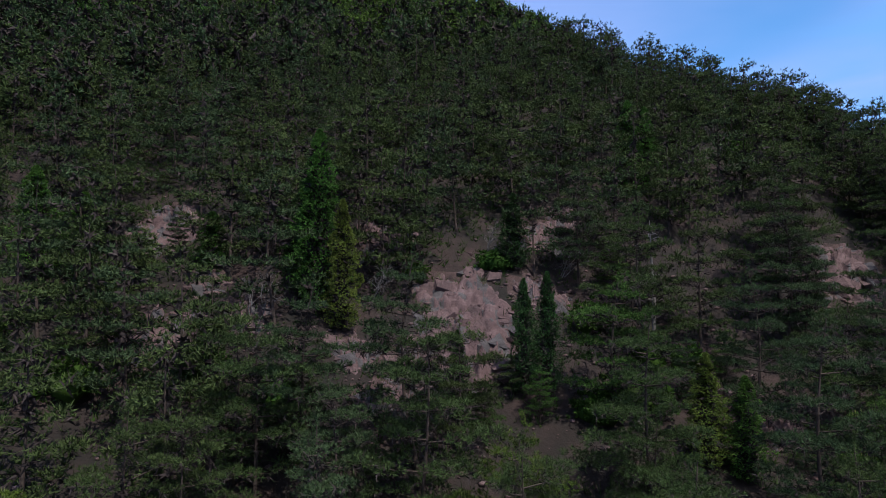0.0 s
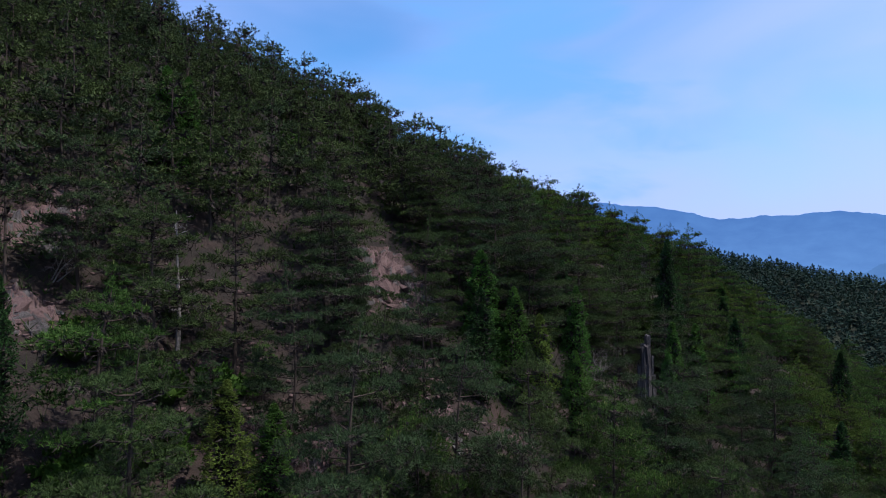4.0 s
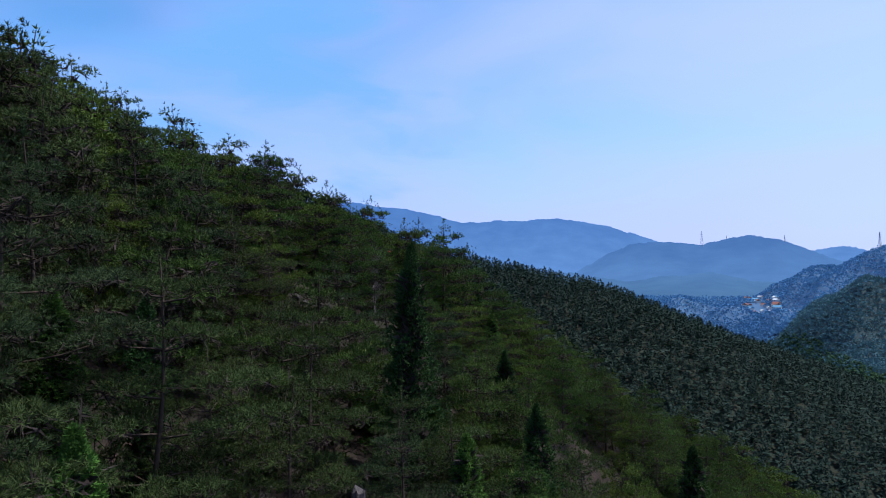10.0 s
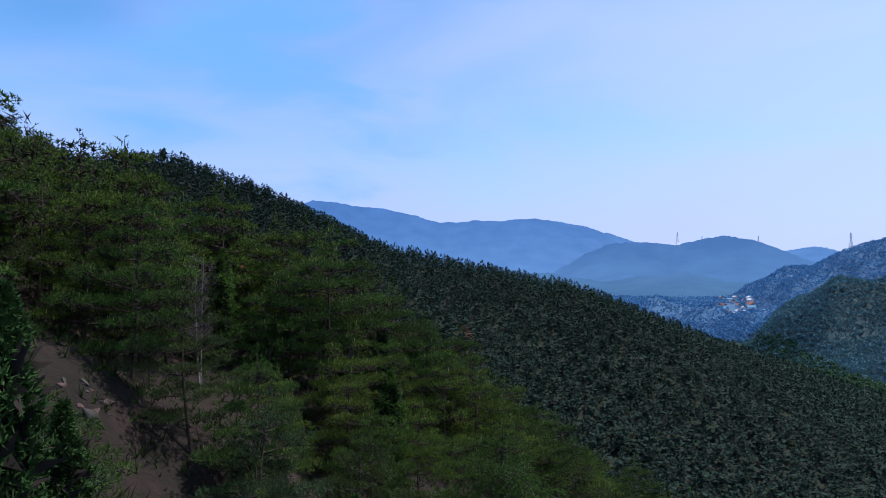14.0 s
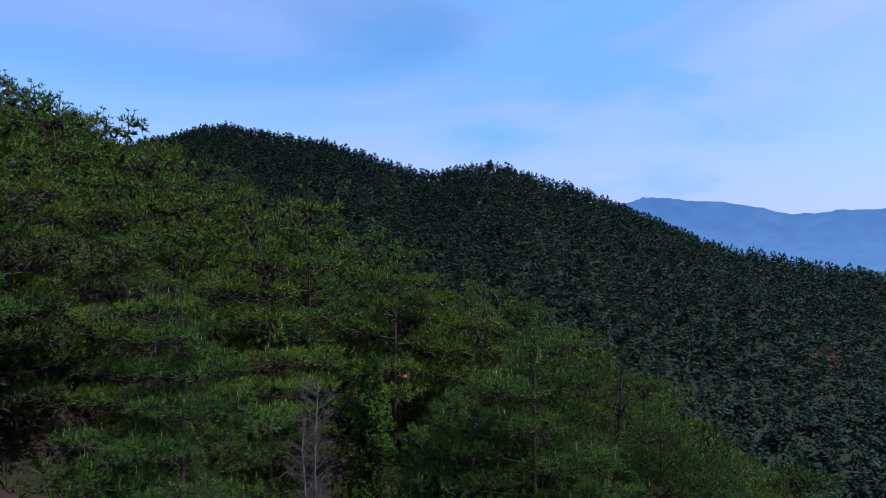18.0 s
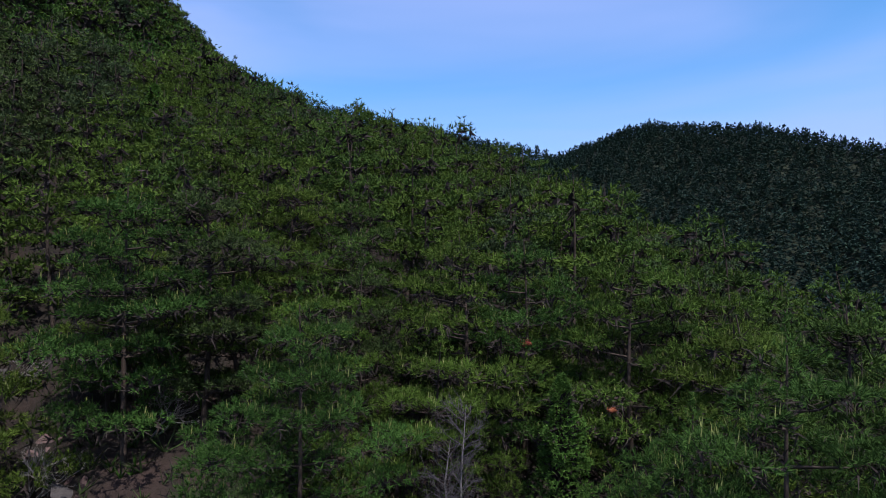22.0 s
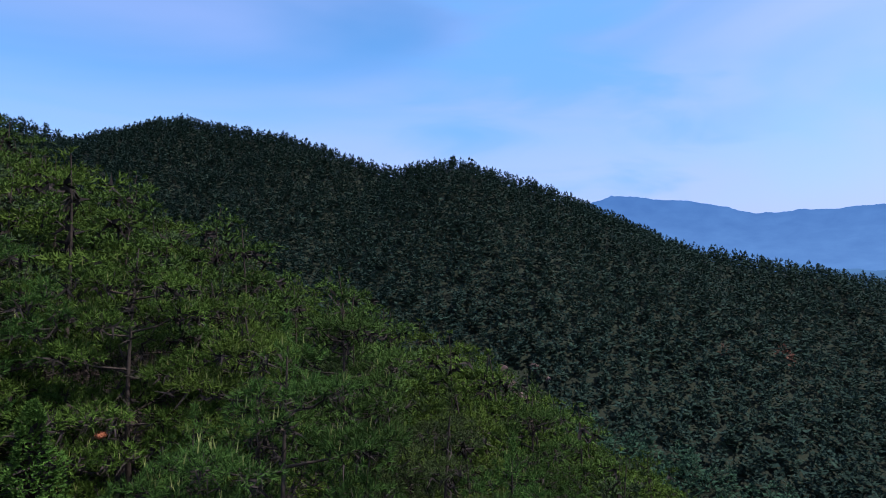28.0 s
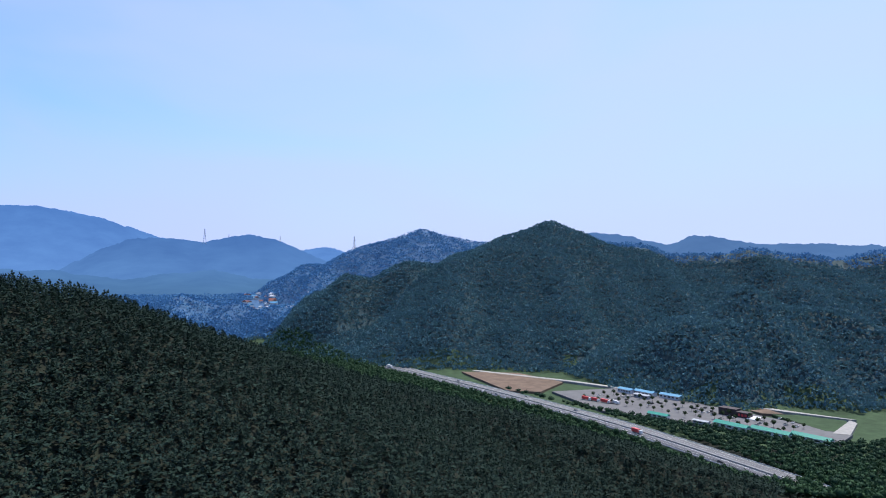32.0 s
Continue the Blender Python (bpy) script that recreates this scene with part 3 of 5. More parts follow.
def pine(seed, mat, h, spread, whorls, shoots, dense, k, size, width, puff=0.0):
    g = np.random.default_rng(seed)
    wood, cs, ds, tw = pine_plan(g, h, spread, whorls, dense, puff)
    ob = new("red_pine")
    for k_, piece in (("trunk", wood[:1]), ("branchwork", wood[1:])):
        wood_part = link_mesh(k_, *join(piece), [BARK], ob, True)
    tagged(wood_part, kind="stuff")
    (v, f), tone = pine_foliage(g, cs, ds, tw, k, size, width)
    link_mesh("crown", v, f, [mat, SHADE_TWIGS], ob, index=tone)
    if shoots:
        pick = (g.uniform(size=len(cs)) < shoots) & (ds[:, 2] > 0.55)
        v, f = blades(cs[pick] + np.array([0, 0, 0.05]), np.tile([0, 0, 1.0], (int(pick.sum()), 1)), 0.17, 0.011, 2, 0.12, g)
        tagged(link_mesh("new_growth", v, f, [SHOOT], ob), "pale upright new shoots", kind="stuff")
    return ob


def pine_kinds(dense, k, size, width):
    return [(pine(21, PINE, 7.4, 2.3, 6, 0, dense, k, size, width), "red pine with layered dark green needle pads"),
            (pine(22, PINE_BLUE, 7.8, 2.1, 7, 0, dense, k, size, width), "tall red pine with bluish green needles"),
            (pine(23, PINE, 6.6, 2.5, 5, 0, dense, k, size, width, 0.4), "broad red pine with flat dark green pads"),
            (pine(24, PINE_WARM, 6.4, 2.2, 6, 0.12, dense, k, size, width, 0.7), "young red pine, yellowish green with pale shoots"),
            (pine(25, PINE_FRESH, 7.0, 2.3, 7, 0.10, dense, k, size, width, 0.7), "red pine in fresh green with pale upright shoots"),
            (pine(26, PINE_FRESH, 6.0, 2.1, 5, 0.05, dense, k, size, width, 0.6), "small fresh green red pine")]


PINES = pine_kinds(215, 13, 0.135, 0.0075) + pine_kinds(165, 10, 0.155, 0.0120)
started = [[False] for _ in PINES]
path_xy = np.array([(r[1], r[2]) for r in PATH])

g = np.random.default_rng(3)
qx, qy = scatter(-48, 30, 4, 128, 2.75, g)
ex, ey = scatter(28, 118, 4, 128, 2.35, g)
px, py = np.concatenate([qx, ex]), np.concatenate([qy, ey])
away = np.min(np.hypot(px[:, None] - path_xy[None, ::3, 0], py[:, None] - path_xy[None, ::3, 1]), 1)
clear = np.ones(len(px), bool)
for rx, ry, rr in ROCK_SPOTS:
    clear &= np.hypot(px - rx, (py - ry + 0.6)) > rr * 0.62 + 0.3
for jx, jy, jh, jw, _ in JUNIPERS:
    clear &= np.hypot(px - jx, py - jy) > jw + 0.3
# small openings: before the dead shrub, the bare soil and the rock pillar
for ox, oy, rr in ((54.9, 40.6, 2.3), (55.2, 39.6, 1.3), (49.4, 39.4, 1.6), (50.6, 37.6, 1.3), (36.0, 28.4, 2.6), (33.6, 26.9, 2.3), (31.4, 25.6, 1.9), (57.6, 41.4, 1.6),
                   (21.5, 35.0, 2.1), (20.6, 32.8, 1.9), (19.4, 30.4, 1.6), (23.4, 33.8, 1.8), (22.4, 27.4, 2.2), (20.6, 25.2, 1.8), (24.0, 25.6, 2.1), (25.4, 24.4, 1.8), (9.2, 22.0, 1.5), (10.7, 21.6, 1.5),
                   (8.4, 19.4, 1.6), (48.6, 40.6, 2.2), (50.2, 38.4, 1.8), (56.3, 44.6, 1.2), (28.6, 26.6, 1.7)):
    clear &= np.hypot(px - ox, py - oy) > rr
# thinner stand round the outcrops at the start
thin = np.exp(-(((px - 4) / 17) ** 2 + ((py - 29) / 8) ** 2))
clear &= g.uniform(size=len(px)) > 0.34 * thin
edge = 0.8 * px + 0.6 * py
clear &= (away > 1.5) & (edge < 142)
px, py, away = px[clear], py[clear], away[clear]
pz = ground_z(px, py)
# leave out what no stretch of the path can see
seen = np.zeros(len(px), bool)
for ox, oy, oz, lo, hi in ((0, 0, 0, -38, 40), (2, 4, 0.2, -10, 62), (11, 14, 0.2, 10, 88), (21, 18, 1, 18, 95), (33, 22, 2.4, 22, 98), (46, 27, 6.5, -10, 90), (56.8, 30.8, 6.1, -52, 139)):
    r = np.hypot(px - ox, py - oy)
    bear = np.degrees(np.arctan2(px - ox, py - oy))
    sight = np.full(len(px), -9.0)
    for u in np.linspace(0.15, 0.92, 12):
        sight = np.maximum(sight, (ground_z(ox + (px - ox) * u, oy + (py - oy) * u) + 2.5 - oz) / (r * u))
    seen |= (bear > lo) & (bear < hi) & ((pz + 8 - oz) / r > sight) & ((pz + 8 - oz) / r > -0.42) & ((pz - oz) / r < 0.62)
px, py, pz, away = px[seen], py[seen], pz[seen], away[seen]
# lower growth along the rib below the hover and on the windy edge
rib = np.exp(-((px - 42) / 6.0) ** 2) * np.clip((py - 58) / 6, 0, 1) * np.clip((96 - py) / 8, 0, 1)
brow = np.exp(-((px - 21) / 8.0) ** 2 - ((py - 51) / 8.0) ** 2)
low = 1.01 - 0.33 * rib - 0.15 * brow
low = np.where((px > 40) & (px < 58) & (py < 62), np.where(py < 43, 0.92, np.where(py < 50, 0.96, np.minimum(low, 0.87))), low)
low = np.where((px > 33) & (px <= 40) & (py > 34) & (py < 66), np.where(py < 50, 1.10, 0.95), low)
low = np.where((px > 24) & (px <= 33) & (py > 38) & (py < 62), 0.95, low)
low = np.where((px > 57) & (py > 45), 0.96, low)
low = np.where((px > 52) & (py < 40), 0.78, low)
order = np.argsort(away)
near_ids, rest = order[:300], order[300:]
for i in near_ids:
    if px[i] > 42:
        kind = int(g.choice([0, 1, 2, 3, 4, 5], p=[0.04, 0.03, 0.10, 0.35, 0.36, 0.12]))
    else:
        kind = int(g.choice([0, 1, 2, 3, 4, 5], p=[0.30, 0.27, 0.25, 0.04, 0.06, 0.08]))
    kind += 6 * int(away[i] > 13.0)
    proto, label = PINES[kind]
    ob = place(proto, started[kind], px[i], py[i], g.uniform(0.75, 1.08) * low[i], g.uniform(0, 360))
    tagged(ob, label, "tree", "pines on the slope")


def light_pine(seed, h, spread, whorls, dense, k, size, width, puff):
    g2 = np.random.default_rng(seed)
    wood, cs, ds, tw = pine_plan(g2, h, spread, whorls, dense, puff)
    return *pine_foliage(g2, cs, ds, tw, k, size, width), wood[0]


# young pines in the gaps between the outcrops
yx, yy = scatter(-16, 33, 21, 40, 3.0, g)
for x, y in zip(yx.tolist(), yy.tolist()):
    if g.uniform() < 0.72 and all(math.hypot(x - rx, y - ry) > rr * 0.9 for rx, ry, rr in ROCK_SPOTS) and np.min(np.hypot(px - x, py - y)) > 1.1:
        kind = 6 + int(g.choice([0, 1, 2, 4]))
        ob = place(PINES[kind][0], started[kind], x, y, g.uniform(0.28, 0.46), g.uniform(0, 360))
        tagged(ob, "low young pine among rocks and scrub", "tree", "young pines in the gaps")


# the rest of the stand, further off
lods = [[light_pine(31 + i, 7.0, 2.3, 5, 62, 4, 0.22, 0.032, 0.9 if i > 2 else 0.2) for i in range(5)],
        [light_pine(36 + i, 7.0, 2.3, 5, 26, 3, 0.38, 0.075, 0.9 if i > 2 else 0.2) for i in range(5)]]
which = g.integers(0, 3, len(rest))
# crowns meant to look sunlit get the brighter needle colours
sunny = (px[rest] > 38) | (py[rest] > 62)
sunny &= (px[rest] > 24) | (py[rest] > 78) | (g.uniform(size=len(rest)) < 0.5)
which[sunny] = np.where(g.uniform(size=int(sunny.sum())) < 0.45, 3, np.where(g.uniform(size=int(sunny.sum())) < 0.8, 4, 1))
stand = new("pine_wood")
tagged(stand, "dense stand of red pines further up the slope", "forest", kind="stuff")
for i, mat in enumerate((PINE, PINE_BLUE, PINE, PINE_WARM, PINE_FRESH)):
    for part_far in (0, 1):
        sel = rest[(which == i) & ((away[rest] > 46) == bool(part_far))]
        if not len(sel):
            continue
        pts = np.stack([px[sel], py[sel], pz[sel] - 0.1], 1)
        sc, tu = g.uniform(0.80, 1.08, len(sel)) * low[sel], g.uniform(0, 6.28, len(sel))
        shape = lods[part_far][i]
        v, f = many(shape[0], pts, sc, tu)
        tagged(link_mesh("crowns", v, f, [mat, SHADE_TWIGS], stand, index=np.tile(shape[1], len(sel))), kind="stuff")
        v, f = many(shape[2], pts, sc, tu)
        tagged(link_mesh("trunks", v, f, [BARK], stand), kind="stuff")


# ---- junipers
def juniper(seed, mat):
    g2 = np.random.default_rng(seed)
    ob = new("juniper")
    v, f = tube([(0, 0, 0), (0.02, 0, 3.5), (0, 0.02, 6.6)], [0.09, 0.06, 0.01], 6)
    link_mesh("trunk", v, f, [BARK], ob, True)
    # 7 m high, 0.85 m in radius; scaled to size where it stands; upright plumes round the stem
    n = 5200
    u = g2.uniform(0.02, 1.0, n) ** 0.85
    a = g2.uniform(0, 2 * np.pi, n)
    lobes = 1 + 0.28 * np.sin(3 * a + 9 * u) + 0.22 * np.sin(5 * a - 17 * u) + 0.24 * np.sin(2 * a + 41 * u) + 0.14 * np.sin(a - 70 * u)
    rad = 0.85 * ((1 - u ** 1.7) ** 0.8 * (0.4 + 0.6 * np.clip(u / 0.18, 0, 1)) * lobes * g2.uniform(0.55, 1.0, n) ** 0.6 + 0.03)
    cs = np.stack([np.cos(a) * rad, np.sin(a) * rad, u * 6.9], 1)
    ds = np.stack([np.cos(a) * 0.7, np.sin(a) * 0.7, np.full(n, 0.8)], 1)
    v, f = blades(cs, unit(ds), 0.095, 0.021, 4, 0.75, g2, 1.5)
    # inner blades, dark to paint the shade between the plumes
    m = 500
    ui, ai = g2.uniform(0.03, 0.9, m), g2.uniform(0, 6.28, m)
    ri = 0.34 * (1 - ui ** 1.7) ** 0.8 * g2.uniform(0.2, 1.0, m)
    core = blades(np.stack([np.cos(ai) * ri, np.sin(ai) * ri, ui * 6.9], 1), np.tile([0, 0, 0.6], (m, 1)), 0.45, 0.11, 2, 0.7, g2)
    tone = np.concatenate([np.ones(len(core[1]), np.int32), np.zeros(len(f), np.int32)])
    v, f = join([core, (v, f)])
    link_mesh("crown", v, f, [mat, SHADE_TWIGS], ob, index=tone)
    return ob


YELLOW_JUNIPER = foliage("yellowish_juniper", (0.045, 0.066, 0.015), (0.082, 0.111, 0.022), (0.126, 0.162, 0.037), 0.3)
JPROTO = [(juniper(41, JUNIPER), "bright green columnar juniper among the pines"), (juniper(42, JUNIPER_DARK), "dark green columnar juniper on the slope"),
          (juniper(43, YELLOW_JUNIPER), "yellowish green columnar juniper")]
jstart = [[False] for _ in JPROTO]
for x, y, h, w, tone in JUNIPERS:
    ob = place(JPROTO[tone][0], jstart[tone], x, y, 1.0, g.uniform(0, 360), 0.1)
    ob.scale = (w / 0.85, w / 0.85, h / 7.0)
    tagged(ob, JPROTO[tone][1], "juniper", "junipers on the slope")


# ---- rocks
def chunk(seed):
    """A broken block with sharp, uneven faces."""
    g2 = np.random.default_rng(seed)
    bm = bmesh.new()
    corners = np.array(list(itertools.product((-1, 1), repeat=3)), float) * 0.72
    for p in np.concatenate([corners + g2.uniform(-0.34, 0.34, (8, 3)), unit(g2.normal(size=(5, 3))) * g2.uniform(0.8, 1.0, (5, 1))]):
        bm.verts.new(p)
    bmesh.ops.convex_hull(bm, input=bm.verts)
    bmesh.ops.delete(bm, geom=[v for v in bm.verts if not v.link_faces], context="VERTS")
    me = bpy.data.meshes.new("rock")
    bm.to_mesh(me)
    bm.free()
    return me


CHUNKS, CHUNKS_GREY = [], []
for i in range(6):
    me = chunk(60 + i)
    me.materials.append(ROCK)
    CHUNKS.append(me)
    me = chunk(80 + i)
    me.materials.append(ROCK_GREY)
    CHUNKS_GREY.append(me)

for i, (x, y, r) in enumerate(ROCK_SPOTS):
    crag = new("rock_outcrop")
    crag.matrix_basis = pose(x, y, float(ground_z(x, y)) - 0.1)
    tagged(crag, "outcrop of broken pinkish grey rock on the slope", "rock", "outcrops on the slope")
    if r > 0.9 and x < 30:
        m = 64
        uu, ww = np.meshgrid(np.linspace(-1, 1, m), np.linspace(-1, 1, m), indexing="ij")
        seeds = g.uniform(-1.1, 1.1, (int(30 + 50 * r), 2))
        dist = np.sqrt((uu[..., None] - seeds[:, 0]) ** 2 + 0.45 * (ww[..., None] - seeds[:, 1]) ** 2)
        cell = np.argmin(dist, -1)
        two = np.partition(dist, 1, -1)
        crack = np.clip((two[..., 1] - two[..., 0]) * r / 0.09, 0, 1)
        lean = g.normal(size=(len(seeds), 2)) * 0.9 + np.array([0.3, -0.8])
        rise = g.uniform(0, 0.34, len(seeds)) ** 1.3
        edge_ = np.hypot(uu, ww) + 0.20 * np.sin(5 * np.arctan2(ww, uu) + i) + 0.12 * np.sin(9 * np.arctan2(ww, uu)) + 0.10 * np.sin(14 * uu) * np.cos(11 * ww)
        slab = rise[cell] + (lean[cell, 0] * (uu - seeds[cell, 0]) + lean[cell, 1] * (ww - seeds[cell, 1])) * r * 0.6 - 0.13 * (1 - crack)
        vz_ = ground_z(x + uu * r, y + ww * r) - float(ground_z(x, y)) + np.clip(0.9 - edge_, -0.5, 0.35) * 0.6 * min(r, 1.8) + slab * np.clip(1.15 - edge_, 0, 1)
        vi = np.arange(m * m).reshape(m, m)
        grey = (g.uniform(size=len(seeds)) < 0.3).astype(np.int32)
        link_mesh("bedrock", np.stack([uu * r, ww * r, vz_], -1).reshape(-1, 3), np.stack([vi[:-1, :-1], vi[1:, :-1], vi[1:, 1:], vi[:-1, 1:]], -1).reshape(-1, 4), [ROCK, ROCK_GREY], crag,
                  index=grey[cell[:-1, :-1].ravel()])
    for k in range(int(8 + r * 20)):
        a, q = g.uniform(0, 6.28), np.sqrt(g.uniform(0, 1)) * r
        ox, oy = np.cos(a) * q, np.sin(a) * q * 0.9
        s = (0.10 + 0.30 * g.uniform() ** 2.5) * (0.75 + 0.2 * r) * (1.25 - 0.5 * q / r) * (1.0 if r > 0.9 else 0.6)
        ob = new("rock", (CHUNKS_GREY if g.uniform() < 0.34 else CHUNKS)[int(g.integers(0, 6))])
        ob.parent = crag
        dz = float(ground_z(x + ox, y + oy) - ground_z(x, y))
        ob.matrix_basis = pose(ox, oy, dz + s * 0.3, 32 + g.normal() * 14, g.normal() * 14, 20 + g.normal() * 22)
        ob.scale = (s * g.uniform(0.9, 2.0), s * g.uniform(0.8, 1.6), s * g.uniform(0.35, 0.75))

# the upright rock beside the path, split by cracks
pillar = new("rock_pillar")
PX_, PY_ = 37.3, 29.3
pillar.matrix_basis = pose(PX_, PY_, float(ground_z(PX_, PY_)) - 0.3)
tagged(pillar, "upright grey rock pillar standing among pines", "rock")
for k in range(11):
    a, q, h = k * 2.4, 0.14 + 0.034 * k, 4.7 - 0.24 * k + 0.3 * math.sin(k * 5.0)
    bm = bmesh.new()
    bmesh.ops.create_cone(bm, cap_ends=True, segments=7, radius1=1.0, radius2=0.82, depth=1.6)
    bmesh.ops.subdivide_edges(bm, edges=bm.edges, cuts=2, use_grid_fill=True)
    for vert in bm.verts:
        vert.co += Vector((g.normal() * 0.09, g.normal() * 0.09, g.normal() * 0.035))
    me = bpy.data.meshes.new("rock")
    bm.to_mesh(me)
    bm.free()
    me.materials.append(ROCK_GREY)
    ob = new("rock", me)
    ob.parent = pillar
    ob.matrix_basis = pose(math.cos(a) * q, math.sin(a) * q * 0.8, h * 0.46, g.normal() * 2, g.normal() * 2, g.uniform(0, 90))
    ob.scale = (0.17 + 0.05 * math.cos(k * 3.0), 0.20, h * 0.62)

# scree and stones between the trees
sx, sy = g.uniform(-24, 36, 12000), g.uniform(18, 46, 12000)
bare = np.exp(-(((sx - 2) / 17) ** 2 + ((sy - 29) / 7) ** 2)) + 0.5 * np.exp(-(((sx - 22) / 6) ** 2 + ((sy - 32) / 8) ** 2))
sel = g.uniform(size=12000) < bare
sx, sy = sx[sel], sy[sel]
sizes = 0.025 + 0.12 * g.uniform(0, 1, len(sx)) ** 2.5
v, f = lumps(np.stack([sx, sy, ground_z(sx, sy) + 0.03], 1), np.stack([sizes * 1.3, sizes, sizes * 0.7], 1), g, 0.35)
tagged(link_mesh("scree", v, f, [ROCK]), "loose pinkish stones scattered on the slope", "stones", kind="stuff")


# ---- dead wood
def twigs(g2, base, way, length, radius, depth, out):
    end = base + way * length
    out.append(tube([base, (base + end) / 2 + g2.normal(size=3) * length * 0.06, end], [radius, radius * 0.75, radius * 0.4], 4))
    if depth == 0:
        return
    for _ in range(int(g2.integers(3, 5))):
        u = g2.uniform(0.35, 1.0)
        twigs(g2, base + (end - base) * u, unit(way + g2.normal(size=3) * 0.55), length * g2.uniform(0.45, 0.7), radius * 0.5, depth - 1, out)


def dead_tree(x, y, height, seed, label, stems=1, lean=0.0, bare_trunk=False, fine=False):
    g2 = np.random.default_rng(seed)
    ob = new("dead_tree")
    ob.matrix_basis = pose(x, y, float(ground_z(x, y)) - 0.1)
    tagged(ob, label, "dead tree")
    if fine:
        for k in range(stems):
            p = np.array([(0, 0, 0), (0.08 - 0.2 * k, 0.05, height * 0.35), (0.02 - 0.3 * k, 0, height * 0.7), (0.12 - 0.3 * k, 0.05, height * (1 - 0.14 * k))])
            v, f = tube(p, [0.035, 0.028, 0.02, 0.006], 5)
            link_mesh("stem", v, f, [DEADWOOD], ob, True)
            out = []
            for j in range(70):
                z = height * g2.uniform(0.35, 0.97) * (1 - 0.14 * k)
                a = g2.uniform(0, 6.28)
                twigs(g2, np.array([np.interp(z, p[:, 2], p[:, 0]), np.interp(z, p[:, 2], p[:, 1]), z]), unit(np.array([np.cos(a), np.sin(a), 0.7])), g2.uniform(0.25, 0.5), 0.009, 2, out)
            link_mesh("twig_mass", *join(out), [DEADWOOD_DARK], ob)
    elif bare_trunk:
        p = np.array([(0, 0, 0), (0.05, 0.02, height * 0.3), (-0.06, 0, height * 0.65), (-0.12, 0.05, height)])
        v, f = tube(p, [0.11, 0.085, 0.055, 0.015], 6)
        link_mesh("trunk", v, f, [DEADWOOD], ob, True)
        for k in range(14):
            z = height * g2.uniform(0.3, 0.97)
            a = g2.uniform(0, 6.28)
            out = []
            twigs(g2, np.array([np.interp(z, p[:, 2], p[:, 0]), 0.02, z]), unit(np.array([np.cos(a), np.sin(a), 0.2])), g2.uniform(0.3, 0.9), 0.022, 1, out)
            v, f = join(out)
            link_mesh("branch", v, f, [DEADWOOD], ob)
    else:
        for k in range(stems):
            out = []
            a = g2.uniform(0, 6.28)
            twigs(g2, np.array([np.cos(a) * 0.1, np.sin(a) * 0.1, 0]), unit(np.array([np.cos(a) * 0.3 + lean, np.sin(a) * 0.3, 1.0])), height * 0.48, 0.032, 4, out)
            v, f = join(out)
            link_mesh("stem", v, f, [DEADWOOD], ob)
    return ob


dead_tree(10.3, 31.2, 6.0, 5, "bare grey dead pine trunk with short branches", bare_trunk=True)
dead_tree(55.0, 42.2, 4.9, 6, "grey leafless dead shrub among green pines", stems=2, fine=True)
dead_tree(52.2, 37.0, 2.8, 7, "grey twisted dead shrub below the pines", stems=2, lean=0.4)
dead_tree(-8.6, 29.0, 3.6, 8, "thin leafless grey shrub beside the rocks", stems=2)
dead_tree(2.2, 34.4, 2.6, 9, "leafless grey shrub above the outcrop", stems=2)
dead_tree(45.6, 42.8, 2.0, 10, "low grey dead branches on bare soil", stems=3, lean=0.8)
dead_tree(41.8, 46.4, 1.8, 12, "fallen grey dead branches on the slope", stems=3, lean=1.0)
dead_tree(30.6, 26.6, 3.0, 13, "grey leafless shrub below the pillar", stems=3, lean=0.3)
dead_tree(62.2, 52.2, 4.4, 14, "thin dead pine top with bare branches", bare_trunk=True)

for x, y, hh, sd in ((44.6, 48.6, 2.4, 31), (42.6, 50.8, 2.2, 32), (47.4, 44.4, 1.9, 33), (36.2, 32.6, 2.2, 34), (39.4, 33.0, 2.4, 35), (27.8, 30.4, 2.4, 36), (33.4, 30.0, 2.2, 37), (60.4, 41.6, 2.4, 38), (-3.4, 31.4, 2.6, 39), (6.4, 34.2, 2.6, 40)):
    dead_tree(x, y, hh, sd, "tangle of bare grey branches under the pines", stems=3, lean=0.7)


# ---- broadleaved bushes and withered twigs
def bush(seed, mat, name, n=240):
    g2 = np.random.default_rng(seed)
    ob = new(name)
    out = []
    for k in range(5):
        a = g2.uniform(0, 6.28)
        out.append(tube([(0, 0, 0), (np.cos(a) * 0.3, np.sin(a) * 0.3, 0.5), (np.cos(a) * 0.6, np.sin(a) * 0.6, 0.9)], [0.03, 0.02, 0.008], 4))
    v, f = join(out)
    link_mesh("stem", v, f, [BARK], ob)
    d = unit(g2.normal(size=(n, 3)))
    d[:, 2] = np.abs(d[:, 2])
    cs = d * np.array([0.85, 0.85, 0.95]) * g2.uniform(0.55, 1.0, (n, 1)) * (1 + 0.25 * np.sin(d[:, :1] * 6 + d[:, 1:2] * 5)) + np.array([0, 0, 0.2])
    v, f = blades(cs, unit(d + np.array([0, 0, 0.3])), 0.17, 0.055, 5, 0.9, g2)
    core = lumps(np.array([[0, 0, 0.45], [0.3, 0.2, 0.4], [-0.25, -0.2, 0.4]]), np.array([[0.5, 0.5, 0.45]] * 3), g2)
    v, f = join([core, (v, f)])
    link_mesh("leaves", v, f, [mat], ob)
    return ob


